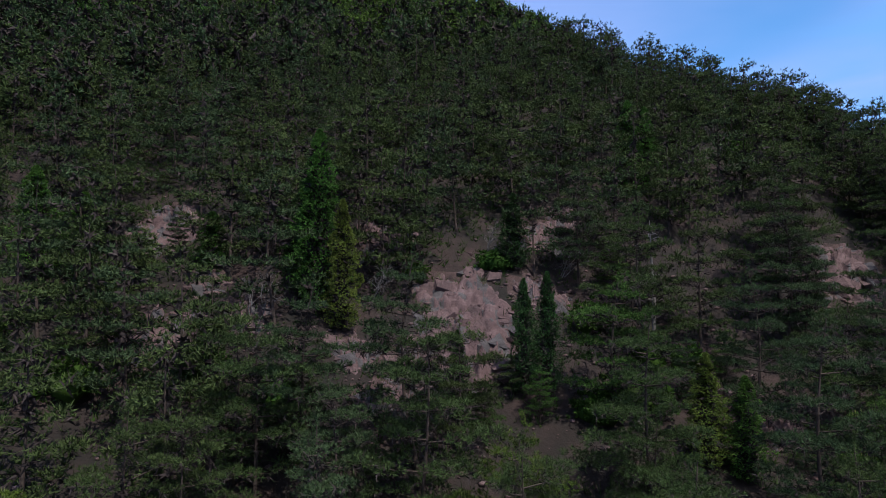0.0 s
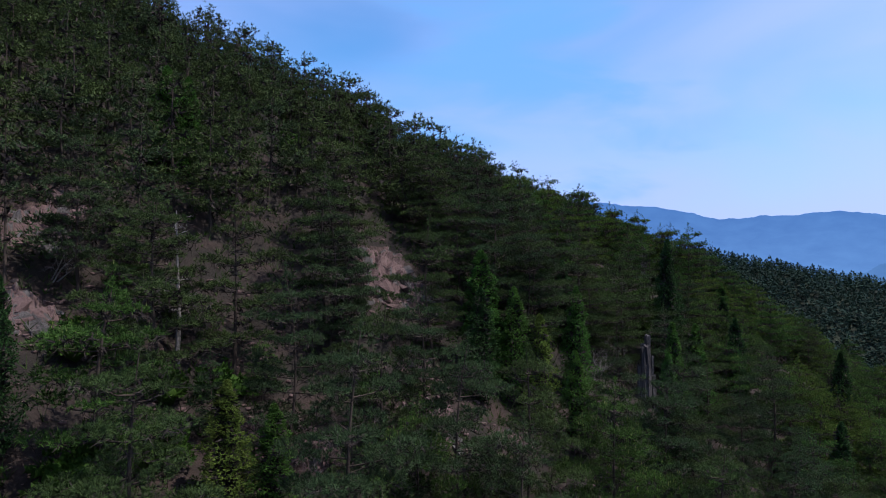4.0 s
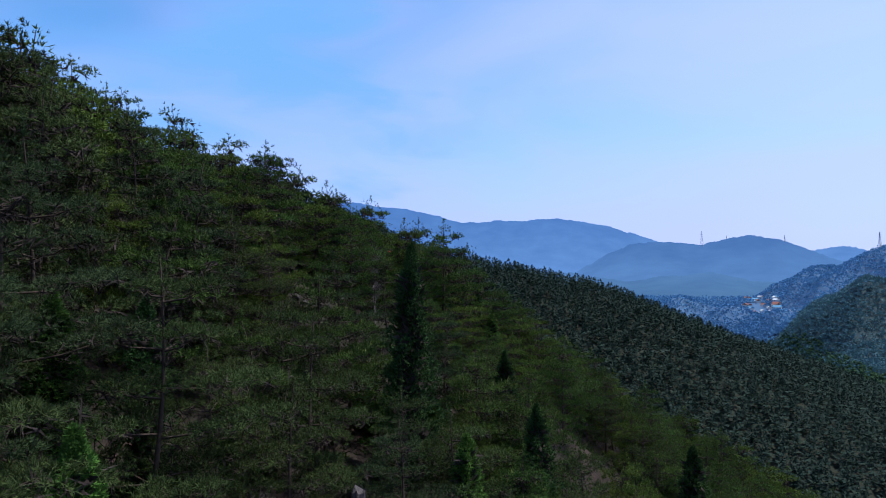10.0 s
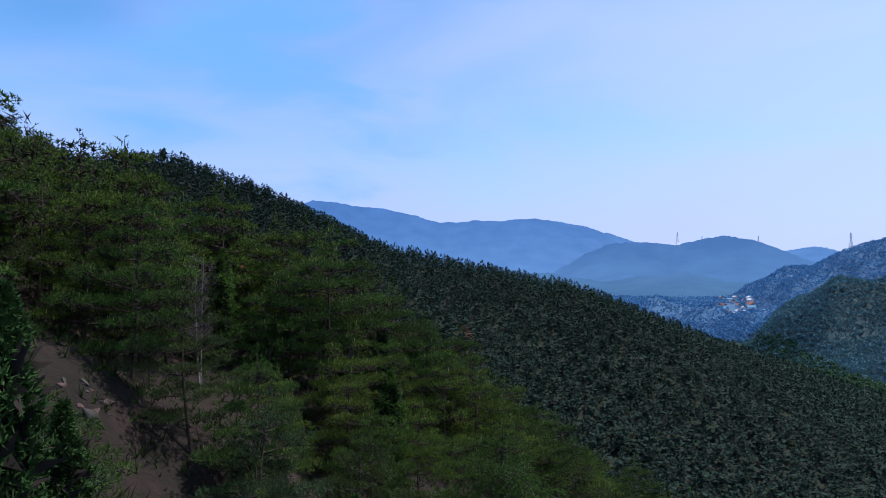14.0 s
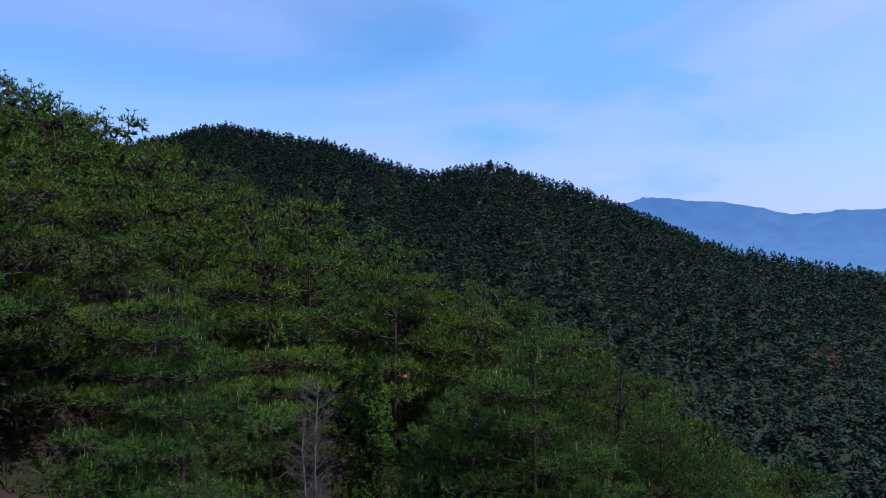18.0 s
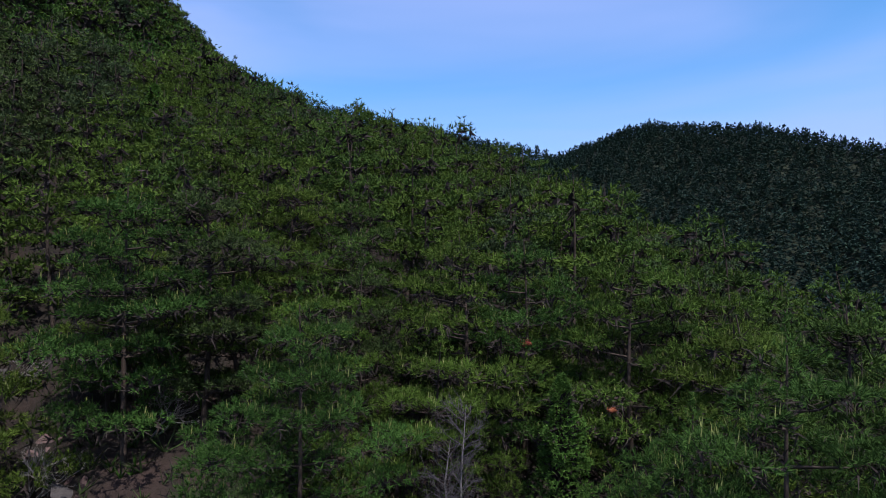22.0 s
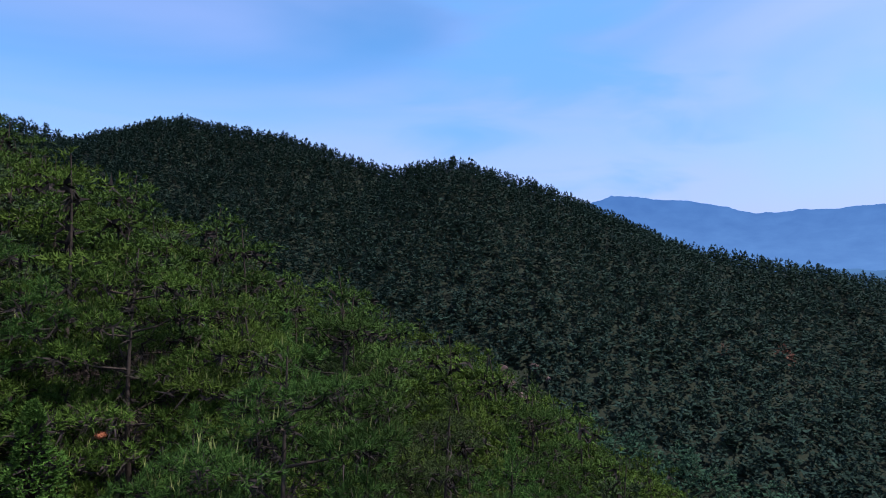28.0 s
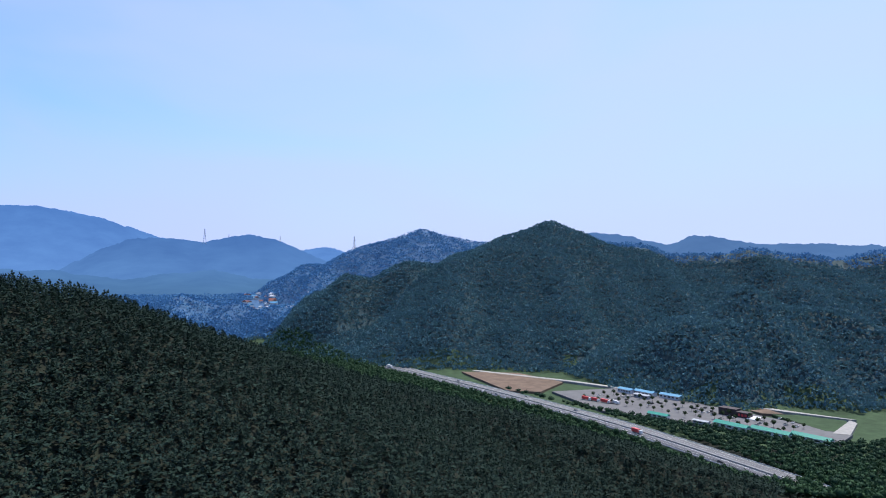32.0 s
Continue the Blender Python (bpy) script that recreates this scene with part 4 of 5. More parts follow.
bproto, bstart = bush(71, BROADLEAF, "bush"), [False]
BUSHES = [(7.4, 26.6, 1.2), (6.2, 26.0, 1.0), (8.8, 26.6, 0.9), (6.9, 30.2, 1.1), (2.6, 33.4, 0.9), (-2.2, 36.6, 0.9), (-1.4, 32.8, 0.8), (-7.6, 34.0, 1.0),
          (-10.2, 26.8, 1.2), (-14.2, 24.6, 1.3), (11.4, 29.6, 1.0), (9.4, 29.2, 0.9), (30.5, 31.8, 0.9), (35.8, 26.0, 0.9), (38.6, 34.8, 1.0), (59.8, 44.4, 0.9),
          (64.6, 43.8, 1.0), (70.0, 45.5, 1.0), (53.4, 49.4, 1.0), (45.8, 39.6, 1.0), (46.8, 36.2, 1.1), (43.4, 36.4, 1.0), (50.4, 35.6, 0.9), (26.6, 30.2, 0.8),
          (17.6, 28.8, 0.9), (-6.2, 25.2, 1.1), (-19.0, 26.0, 1.3), (14.8, 44.4, 1.2), (20.6, 44.8, 1.1)]
for x, y, s in BUSHES:
    tagged(place(bproto, bstart, x, y, s * 1.15, g.uniform(0, 360)), "fresh green broadleaved bush between pines", "bush", "bushes on the slope")

# undergrowth that covers the floor between the trunks
for mat, n, tall, label in ((BROADLEAF, 30000, 0.6, "sparse low green undergrowth and grass"), (PINE, 34000, 0.9, "low young pines and dark scrub between the trunks")):
    ux, uy = g.uniform(-40, 90, n), g.uniform(10, 72, n)
    sel = (g.uniform(size=n) > 0.35 * np.exp(-(((ux - 2) / 15) ** 2 + ((uy - 29) / 6) ** 2))) & (np.sin(ux * 0.9 + 1.7 * np.sin(uy * 0.6)) + np.cos(uy * 0.8 + ux * 0.3) + g.normal(size=n) * 0.7 > -1.3)
    ux, uy = ux[sel], uy[sel]
    v, f = blades(np.stack([ux, uy, ground_z(ux, uy) - 0.02], 1), np.tile([0, 0, 1.0], (len(ux), 1)), g.uniform(0.15, tall * 0.75, len(ux)), 0.022, 7, 0.75, g)
    tagged(link_mesh("undergrowth", v, f, [mat]), label, "undergrowth", kind="stuff")

# withered red sprays
rproto, rstart = bush(72, RED_LEAF, "withered_branch", 60), [False]
for x, y, z, s in [(56.3, 45.3, 4.5, 0.17), (58.0, 43.4, 3.4, 0.12)]:
    ob = place(rproto, rstart, x, y, s, 0)
    ob.location.z = z - 0.15
    tagged(ob, "withered orange-red needle spray in a pine crown", "withered branch", "withered sprays")

# ---------------------------------------------------------------- the spur opposite, all pines
def blob_trees(pts, heights, widths, k, g, pointy=0.5, blade=0.26, fat=0.07, low=0.25, core_on=True):
    n = len(pts)
    up = np.zeros((n, 3))
    up[:, 2] = heights * 0.60
    core = lumps(pts + up, np.stack([widths * 0.36, widths * 0.36, heights * 0.30], 1), g, 0.28)
    d = unit(g.normal(size=(n, k, 3)))
    d[:, :, 2] = np.abs(d[:, :, 2]) * 1.15 - low
    rad = np.stack([widths * 0.42, widths * 0.42, heights * 0.37], 1)[:, None]
    c = ((pts + up)[:, None] + d * rad * g.uniform(0.75, 1.1, (n, k, 1))).reshape(-1, 3)
    w = unit(d.reshape(-1, 3) + np.array([0, 0, pointy]))
    leaves = blades(c, w, np.repeat(widths * blade, k), np.repeat(widths * fat, k)[:, None], 1, 0.6 if core_on else 1.2, g)
    return join([core, leaves]) if core_on else leaves


def bearing_of(x, y):
    return np.degrees(np.arctan2(x - HUB[0], y - HUB[1]))


sx, sy = scatter(-320, 480, -340, 460, 3.25, g)
r = np.hypot(sx - HUB[0], sy - HUB[1])
bear = bearing_of(sx, sy)
sz = ground_z(sx, sy)
keep = (r > 70) & (r < 420) & (bear > -36) & (bear < 152) & (sz > -128) & ((0.8 * sx + 0.6 * sy > 140) | (sy > 126))
# what lies behind the crest is never seen
sx, sy, sz = sx[keep], sy[keep], sz[keep]
sight = np.full(len(sx), -9.0)
r = np.hypot(sx - HUB[0], sy - HUB[1])
for u in np.linspace(0.35, 0.95, 13):
    qx, qy = HUB[0] + (sx - HUB[0]) * u, HUB[1] + (sy - HUB[1]) * u
    sight = np.maximum(sight, (ground_z(qx, qy) + 3 - 6.0) / (r * u))
vis = (sz + 10 - 6.0) / r > sight
sx, sy, sz = sx[vis], sy[vis], sz[vis]

bare = np.zeros(len(sx), bool)
SPUR_ROCKS = [(160, 151, 7.0)]
for rx, ry, rr in SPUR_ROCKS:
    bare |= (np.hypot(sx - rx, sy - ry) < rr * 0.85) | (np.hypot(sx - rx + 5, sy - ry + 6) < rr * 0.8)
dead = np.zeros(len(sx), bool)
for rx, ry, rr in [(243.5, 130, 2.4), (224, 138, 2.2)]:
    dead |= np.hypot(sx - rx, sy - ry) < rr
live = ~bare & ~dead
forest = new("pine_forest")
tagged(forest, "dense dark pine forest covering the spur", "forest", kind="stuff")
P = np.stack([sx, sy, sz], 1)
shapes = [far_pine(90 + i, 7.0, w, 62) for i, w in enumerate((4.2, 5.0, 4.6, 5.6, 4.0, 4.8))]


def far_stand(P, shapes, lo, hi, g):
    pick = g.integers(0, len(shapes), len(P))
    return join([many(shapes[i], P[pick == i], g.uniform(lo, hi, int((pick == i).sum())), g.uniform(0, 6.28, int((pick == i).sum()))) for i in range(len(shapes))])


near_side = np.hypot(sx - HUB[0], sy - HUB[1]) < 150
fine_shapes = [far_pine(190 + i, 7.0, w, 190, 0.55) for i, w in enumerate((4.4, 5.0, 5.4))]
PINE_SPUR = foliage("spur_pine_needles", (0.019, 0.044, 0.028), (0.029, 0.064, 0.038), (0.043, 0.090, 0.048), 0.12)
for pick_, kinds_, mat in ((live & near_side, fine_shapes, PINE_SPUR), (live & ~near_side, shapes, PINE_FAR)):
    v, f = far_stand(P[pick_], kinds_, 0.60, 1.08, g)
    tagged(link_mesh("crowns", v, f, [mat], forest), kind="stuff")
v, f = far_stand(P[dead], shapes, 0.6, 0.85, g)
DULL_RED = foliage("dead_brown_needles", (0.069, 0.035, 0.025), (0.100, 0.048, 0.035), (0.131, 0.069, 0.048), 0.1)
tagged(link_mesh("dead_crowns", v, f, [DULL_RED], forest), "reddish brown dead crowns", kind="stuff")

for x, y, r in SPUR_ROCKS:
    crag = new("rock_outcrop")
    crag.matrix_basis = pose(x, y, float(ground_z(x, y)) + 1.0)
    tagged(crag, "small pale pink rock face amid the pine forest", "rock")
    for k in range(12):
        ox, oy = g.normal() * r * 0.4, g.normal() * r * 0.4
        ob = new("rock", CHUNKS[int(g.integers(0, 6))])
        ob.parent = crag
        s = g.uniform(0.5, 1.2)
        ob.matrix_basis = pose(ox, oy, float(ground_z(x + ox, y + oy) - ground_z(x, y)) + s * 0.6, 40, g.normal() * 15, g.uniform(0, 90))
        ob.scale = (s * 1.4, s * 1.2, s)

# the shoulder of the mountain behind, further left
hx, hy = scatter(-420, 330, 330, 1000, 6.0, g)
r = np.hypot(hx - HUB[0], hy - HUB[1])
bear = bearing_of(hx, hy)
keep = (r >= 420) & (r < 900) & (bear > -40) & (bear < 50)
hx, hy = hx[keep], hy[keep]
hz = ground_z(hx, hy)
r = np.hypot(hx - HUB[0], hy - HUB[1])
sight = np.full(len(hx), -9.0)
for u in np.linspace(0.1, 0.96, 20):
    sight = np.maximum(sight, (ground_z(HUB[0] + (hx - HUB[0]) * u, HUB[1] + (hy - HUB[1]) * u) + 2 - 6.0) / (r * u))
vis = (hz + 10 - 6.0) / r > sight
hx, hy, hz = hx[vis], hy[vis], hz[vis]

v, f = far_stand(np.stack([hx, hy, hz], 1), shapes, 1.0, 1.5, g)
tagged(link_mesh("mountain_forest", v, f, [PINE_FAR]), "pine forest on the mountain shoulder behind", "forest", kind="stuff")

# ---------------------------------------------------------------- across the valley
hx, hy = scatter(560, 2500, -1300, 1100, 6.0, g)
hz = ground_z(hx, hy)
r = np.hypot(hx - HUB[0], hy - HUB[1])
bear = bearing_of(hx, hy)
flat = VALLEY + np.clip((r - 1250) / 600, 0, 1) * 70
keep = ((hz > flat + 1.5) | ((r > 1300) & ((bear < 84.3) | (bear > 91.5) | (r < 1500) | (r > 1900) | (g.uniform(size=len(hx)) < 0.03)))) & (bear > 52) & (r < 2450)
keep &= (r < 1400) | (g.uniform(size=len(hx)) < 0.45)
hx, hy, hz, r = hx[keep], hy[keep], hz[keep], r[keep]
sight = np.full(len(hx), -9.0)
for u in np.linspace(0.3, 0.97, 24):
    sight = np.maximum(sight, (ground_z(HUB[0] + (hx - HUB[0]) * u, HUB[1] + (hy - HUB[1]) * u) + 1 - 6.0) / (r * u))
keep = (hz + 12 - 6.0) / r > sight
hx, hy, hz, r = hx[keep], hy[keep], hz[keep], r[keep]
# beyond this line the bluer, more haze-tinted leaves
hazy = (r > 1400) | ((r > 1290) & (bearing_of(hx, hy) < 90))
for name, mat, label, part_ in (("hill_woods", WOODS_HAZE, "mixed woods across the valley, leaf colour tinted with blue haze", ~hazy), ("distant_woods", WOODS_FAR_HAZE, "woods on the distant hills, coloured blue for haze", hazy)):
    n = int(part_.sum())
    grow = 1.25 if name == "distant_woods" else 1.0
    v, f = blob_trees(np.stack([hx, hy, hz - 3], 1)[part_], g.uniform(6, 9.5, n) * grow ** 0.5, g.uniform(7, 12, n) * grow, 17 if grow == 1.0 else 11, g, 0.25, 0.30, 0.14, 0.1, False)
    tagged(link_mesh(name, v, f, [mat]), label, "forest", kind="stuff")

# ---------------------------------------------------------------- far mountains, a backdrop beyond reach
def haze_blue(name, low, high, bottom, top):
    """Distant slopes seen through kilometres of air: blue emission on them stands in for the haze."""
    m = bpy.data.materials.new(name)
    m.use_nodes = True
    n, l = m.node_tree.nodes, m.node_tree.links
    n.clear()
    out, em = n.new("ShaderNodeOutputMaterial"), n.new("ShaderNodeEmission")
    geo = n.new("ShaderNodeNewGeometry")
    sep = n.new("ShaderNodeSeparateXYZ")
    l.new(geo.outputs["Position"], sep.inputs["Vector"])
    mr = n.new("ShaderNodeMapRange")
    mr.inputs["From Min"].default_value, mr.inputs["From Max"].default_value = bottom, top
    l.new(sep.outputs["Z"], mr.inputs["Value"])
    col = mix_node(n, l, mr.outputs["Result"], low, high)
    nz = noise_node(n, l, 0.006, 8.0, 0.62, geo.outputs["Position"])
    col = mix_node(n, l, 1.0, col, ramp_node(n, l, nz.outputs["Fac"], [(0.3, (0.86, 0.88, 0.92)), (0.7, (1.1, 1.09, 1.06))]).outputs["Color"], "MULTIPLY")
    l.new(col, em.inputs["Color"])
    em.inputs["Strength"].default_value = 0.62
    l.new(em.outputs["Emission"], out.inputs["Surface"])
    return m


def range_mesh(name, line, foot, mat, label, g, jag=3.0, back=900.0):
    """A mountain range: its crest line, a slope towards the valley and one behind."""
    line = np.array(line, float)
    t = np.linspace(0, len(line) - 1, (len(line) - 1) * 26 + 1)
    x, y, z = (np.interp(t, np.arange(len(line)), line[:, i]) for i in range(3))
    z = z + np.convolve(g.normal(size=len(t)) * jag * 2.2, np.ones(5) / 5, "same") + np.convolve(g.normal(size=len(t)) * jag * 9, np.ones(17) / 17, "same")
    rows = []
    for u in (0.0, 0.12, 0.3, 0.55, 0.8, 1.0):
        k = 1 - 0.24 * u
        rows.append(np.stack([HUB[0] + (x - HUB[0]) * k, HUB[1] + (y - HUB[1]) * k, z + (foot - z) * u ** 0.85], 1))
    k = 1 + back / 4000
    rows.insert(0, np.stack([HUB[0] + (x - HUB[0]) * k, HUB[1] + (y - HUB[1]) * k, z * 0 + foot], 1))
    V = np.stack(rows, 0)
    ids = np.arange(V.shape[0] * V.shape[1]).reshape(V.shape[:2])
    f = np.stack([ids[:-1, :-1], ids[1:, :-1], ids[1:, 1:], ids[:-1, 1:]], -1).reshape(-1, 4)
    ob = link_mesh(name, V.reshape(-1, 3), f, [mat], smooth=True)
    return tagged(ob, label, "mountains", kind="structure")


FAR_BLUE = haze_blue("far_haze_glow_slopes", (0.150, 0.325, 0.72), (0.095, 0.235, 0.60), -100, 450)
MID_BLUE = haze_blue("nearer_haze_glow_slopes", (0.135, 0.295, 0.62), (0.082, 0.200, 0.50), -100, 180)
RIGHT_BLUE = haze_blue("pale_haze_glow_slopes", (0.13, 0.26, 0.50), (0.095, 0.20, 0.44), -100, 200)
SLOPE_BLUE = haze_blue("valley_haze_glow_slopes", (0.090, 0.205, 0.390), (0.105, 0.240, 0.510), -80, 10)
gb = np.random.default_rng(9)
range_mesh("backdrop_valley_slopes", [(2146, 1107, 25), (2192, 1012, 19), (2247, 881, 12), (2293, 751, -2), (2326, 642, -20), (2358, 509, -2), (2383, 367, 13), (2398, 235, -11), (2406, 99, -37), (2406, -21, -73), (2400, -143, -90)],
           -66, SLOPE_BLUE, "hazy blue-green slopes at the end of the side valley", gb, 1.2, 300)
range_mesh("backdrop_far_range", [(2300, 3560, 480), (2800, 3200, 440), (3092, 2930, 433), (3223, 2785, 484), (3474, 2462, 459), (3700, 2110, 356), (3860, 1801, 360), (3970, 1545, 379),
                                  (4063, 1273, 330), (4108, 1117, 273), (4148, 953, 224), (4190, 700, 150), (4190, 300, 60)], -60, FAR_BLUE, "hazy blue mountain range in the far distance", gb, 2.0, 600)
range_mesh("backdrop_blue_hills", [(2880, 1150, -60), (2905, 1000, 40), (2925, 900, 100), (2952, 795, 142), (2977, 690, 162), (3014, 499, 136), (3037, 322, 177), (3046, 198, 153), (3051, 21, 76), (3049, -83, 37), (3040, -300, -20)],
           -60, MID_BLUE, "wooded hills beyond the village, glowing haze blue", gb, 1.5, 500)
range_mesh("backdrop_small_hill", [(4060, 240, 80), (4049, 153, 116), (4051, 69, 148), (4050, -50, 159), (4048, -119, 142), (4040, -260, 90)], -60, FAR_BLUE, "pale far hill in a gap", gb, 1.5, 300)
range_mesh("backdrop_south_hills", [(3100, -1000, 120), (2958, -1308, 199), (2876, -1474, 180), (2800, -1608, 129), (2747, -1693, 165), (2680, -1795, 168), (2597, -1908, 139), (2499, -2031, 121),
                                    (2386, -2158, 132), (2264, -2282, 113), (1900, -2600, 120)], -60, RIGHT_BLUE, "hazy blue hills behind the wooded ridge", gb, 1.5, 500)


# ---------------------------------------------------------------- valley floor: motorway and service area
def prism(outline, z0, z1):
    """A flat slab from an outline in plan."""
    bm = bmesh.new()
    lo = [bm.verts.new((x, y, z0)) for x, y in outline]
    hi = [bm.verts.new((x, y, z1)) for x, y in outline]
    bm.faces.new(hi)
    bm.faces.new(lo[::-1])
    n = len(outline)
    for i in range(n):
        bm.faces.new((lo[i], lo[(i + 1) % n], hi[(i + 1) % n], hi[i]))
    bmesh.ops.recalc_face_normals(bm, faces=bm.faces)
    return bm


def part(name, bm, mat, parent=None, label=""):
    me = bpy.data.meshes.new(name)
    bm.to_mesh(me)
    bm.free()
    me.materials.append(mat)
    ob = new(name, me)
    if parent is not None:
        ob.parent = parent
    if label:
        ob["label"] = label
    return ob


def box(cx, cy, cz, lx, ly, lz, bevel=0.0):
    bm = bmesh.new()
    bmesh.ops.create_cube(bm, size=1.0, matrix=Matrix.Translation((cx, cy, cz)) @ Matrix.Diagonal((lx, ly, lz, 1)))
    if bevel:
        bmesh.ops.bevel(bm, geom=bm.edges, offset=bevel, segments=2, profile=0.5, affect="EDGES")
    return bm


FLOOR = -129.6
ROAD_LINE = np.array([(1700, 330), (1291, 81), (1027, -50), (766, -164), (647, -210), (576, -234), (509, -251), (458, -262), (420, -270), (380, -277)], float)
rt = np.linspace(0, len(ROAD_LINE) - 1, 120)
rx, ry = np.interp(rt, np.arange(len(ROAD_LINE)), ROAD_LINE[:, 0]), np.interp(rt, np.arange(len(ROAD_LINE)), ROAD_LINE[:, 1])
ker = np.ones(9) / 9
rx[4:-4], ry[4:-4] = np.convolve(rx, ker, "valid"), np.convolve(ry, ker, "valid")
rd = unit(np.stack([np.gradient(rx), np.gradient(ry)], 1))
rn = np.stack([-rd[:, 1], rd[:, 0]], 1)


def strip(name, lo, hi, z, mat, parent=None, thick=0.5):
    """A band along the motorway between two offsets from its middle."""
    a, b = np.stack([rx, ry], 1) + rn * lo, np.stack([rx, ry], 1) + rn * hi
    n = len(a)
    zt = np.full((n, 1), z)
    V = np.concatenate([np.hstack([a, zt]), np.hstack([b, zt]), np.hstack([a, zt - thick]), np.hstack([b, zt - thick])])
    i = np.arange(n - 1)
    f = np.concatenate([np.stack([i, i + 1, n + i + 1, n + i], 1), np.stack([i, 2 * n + i, 2 * n + i + 1, i + 1], 1), np.stack([n + i, n + i + 1, 3 * n + i + 1, 3 * n + i], 1)])
    return link_mesh(name, V, f, [mat], parent)


ROAD_Z = FLOOR + 1.2
tagged(strip("embankment", -17, 17, ROAD_Z - 0.35, GRASS, None, 3.0), "grassy embankment of the motorway", "embankment", kind="structure")
road = strip("road", -14, 14, ROAD_Z, ASPHALT, None, 0.6)
tagged(road, "grey asphalt motorway with two carriageways", "road", kind="structure")
for off in (-12.6, -2.0, 2.0, 12.6):
    strip("edge_line", off - 0.18, off + 0.18, ROAD_Z + 0.02, WHITE, road, 0.01)
barrier = strip("median_barrier", -0.5, 0.5, ROAD_Z + 1.0, CONCRETE, None, 1.0)
tagged(barrier, "pale concrete barrier between the carriageways", "barrier", kind="structure")
for off in (-13.6, 13.6):
    tagged(strip("guard_rail", off - 0.15, off + 0.15, ROAD_Z + 0.8, STEEL, None, 0.45), "galvanised guard rail along the motorway", "guard rail", kind="structure")
bm = bmesh.new()
for i in range(8, 112):
    for off in (-7.3, 7.3):
        p = Vector((rx[i] + rn[i, 0] * off, ry[i] + rn[i, 1] * off, ROAD_Z + 0.025))
        q = Vector((rd[i, 0], rd[i, 1], 0)) * 3.0
        w = Vector((rn[i, 0], rn[i, 1], 0)) * 0.15
        bm.faces.new([bm.verts.new(c) for c in (p - q - w, p + q - w, p + q + w, p - q + w)])
tagged(part("lane_dashes", bm, WHITE, road), "white lane dashes", kind="stuff")

tagged(part("pavement_lot", prism([(745, -236), (640, -248), (560, -318), (490, -376), (512, -410), (596, -382), (690, -350), (748, -318)], FLOOR - 4, FLOOR + 0.10), LOT),
       "grey asphalt parking ground of the service area", "parking lot", kind="structure")
tagged(part("ground_field", prism([(905, -168), (760, -188), (745, -222), (800, -272), (880, -240)], FLOOR - 4, FLOOR + 0.08), EARTH), "bare brown field beside the motorway", "field", kind="structure")
tagged(part("ground_meadow", prism([(592, -398), (528, -398), (518, -412), (556, -446), (586, -420)], FLOOR - 4, FLOOR + 0.16), GRASS), "green meadow at the edge of the lot", "meadow", kind="structure")
tagged(part("ground_plot", prism([(625, -388), (598, -392), (590, -410), (622, -410)], FLOOR - 4, FLOOR + 0.14), EARTH), "small ploughed plot", "field", kind="structure")
tagged(part("road_side", prism([(910, -184), (800, -282), (700, -352), (600, -418), (560, -452), (557, -458), (604, -424), (706, -358), (806, -288), (916, -190)], FLOOR - 4, FLOOR + 0.2), CONCRETE), "pale concrete side road at the foot of the hill", "road", kind="structure")
tagged(part("road_drive", prism([(520, -398), (512, -408), (546, -448), (556, -450)], FLOOR - 4, FLOOR + 0.22), CONCRETE), "pale concrete drive beside the meadow", "road", kind="structure")


def place_box(name, label, category, x, y, lx, ly, lz, turn, wall, roof_mat, gable=1.2, windows=0):
    """A long low building with a pitched roof."""
    ob = new(name)
    ob.matrix_basis = pose(x, y, FLOOR + 0.1, 0, 0, turn)
    tagged(ob, label, category)
    part("wall", box(0, 0, lz / 2, lx, ly, lz), wall, ob)
    bm = bmesh.new()
    e = 0.5
    A = [bm.verts.new(c) for c in ((-lx / 2 - e, -ly / 2 - e, lz), (lx / 2 + e, -ly / 2 - e, lz), (lx / 2 + e, 0, lz + gable), (-lx / 2 - e, 0, lz + gable),
                                   (-lx / 2 - e, ly / 2 + e, lz), (lx / 2 + e, ly / 2 + e, lz))]
    for q in ((0, 1, 2, 3), (3, 2, 5, 4), (0, 3, 4), (1, 5, 2), (0, 4, 5, 1)):
        bm.faces.new([A[i] for i in q])
    part("roof", bm, roof_mat, ob)
    for i in range(windows):
        u = (i + 0.5) / windows - 0.5
        w = part("window", box(u * lx, -ly / 2 - 0.02, lz * 0.55, lx / windows * 0.6, 0.1, lz * 0.4), BLACK_PAINT, ob)
    return ob


along = 209.0
place_box("shed", "long shed with a green sheet roof", "shed", 603, -286, 20, 6, 3.0, along, WHITE, GREEN_ROOF, 1.6, 4)
for x, y, l in ((552, -326, 30), (526, -344, 32), (502, -362, 30)):
    place_box("shed", "long shed with a green sheet roof", "shed", x, y, l, 8, 3.4, along - 6, WHITE, GREEN_ROOF, 2.0, 5)
place_box("stall", "low stall with a grey roof beside the sheds", "stall", 572, -310, 14, 5, 2.8, along, GREY_PAINT, GREY_PAINT, 0.8, 3)
for x, y, l in ((722, -316, 18), (704, -329, 24), (680, -346, 24)):
    place_box("service_hall", "white hall with a blue sheet roof", "hall", x, y, l, 9, 4.0, along - 4, WHITE, BLUE_ROOF, 1.5, 5)
place_box("service_hall", "small grey hall at the lot", "hall", 690, -318, 18, 7, 3.4, along - 4, GREY_PAINT, GREY_PAINT, 1.0, 4)

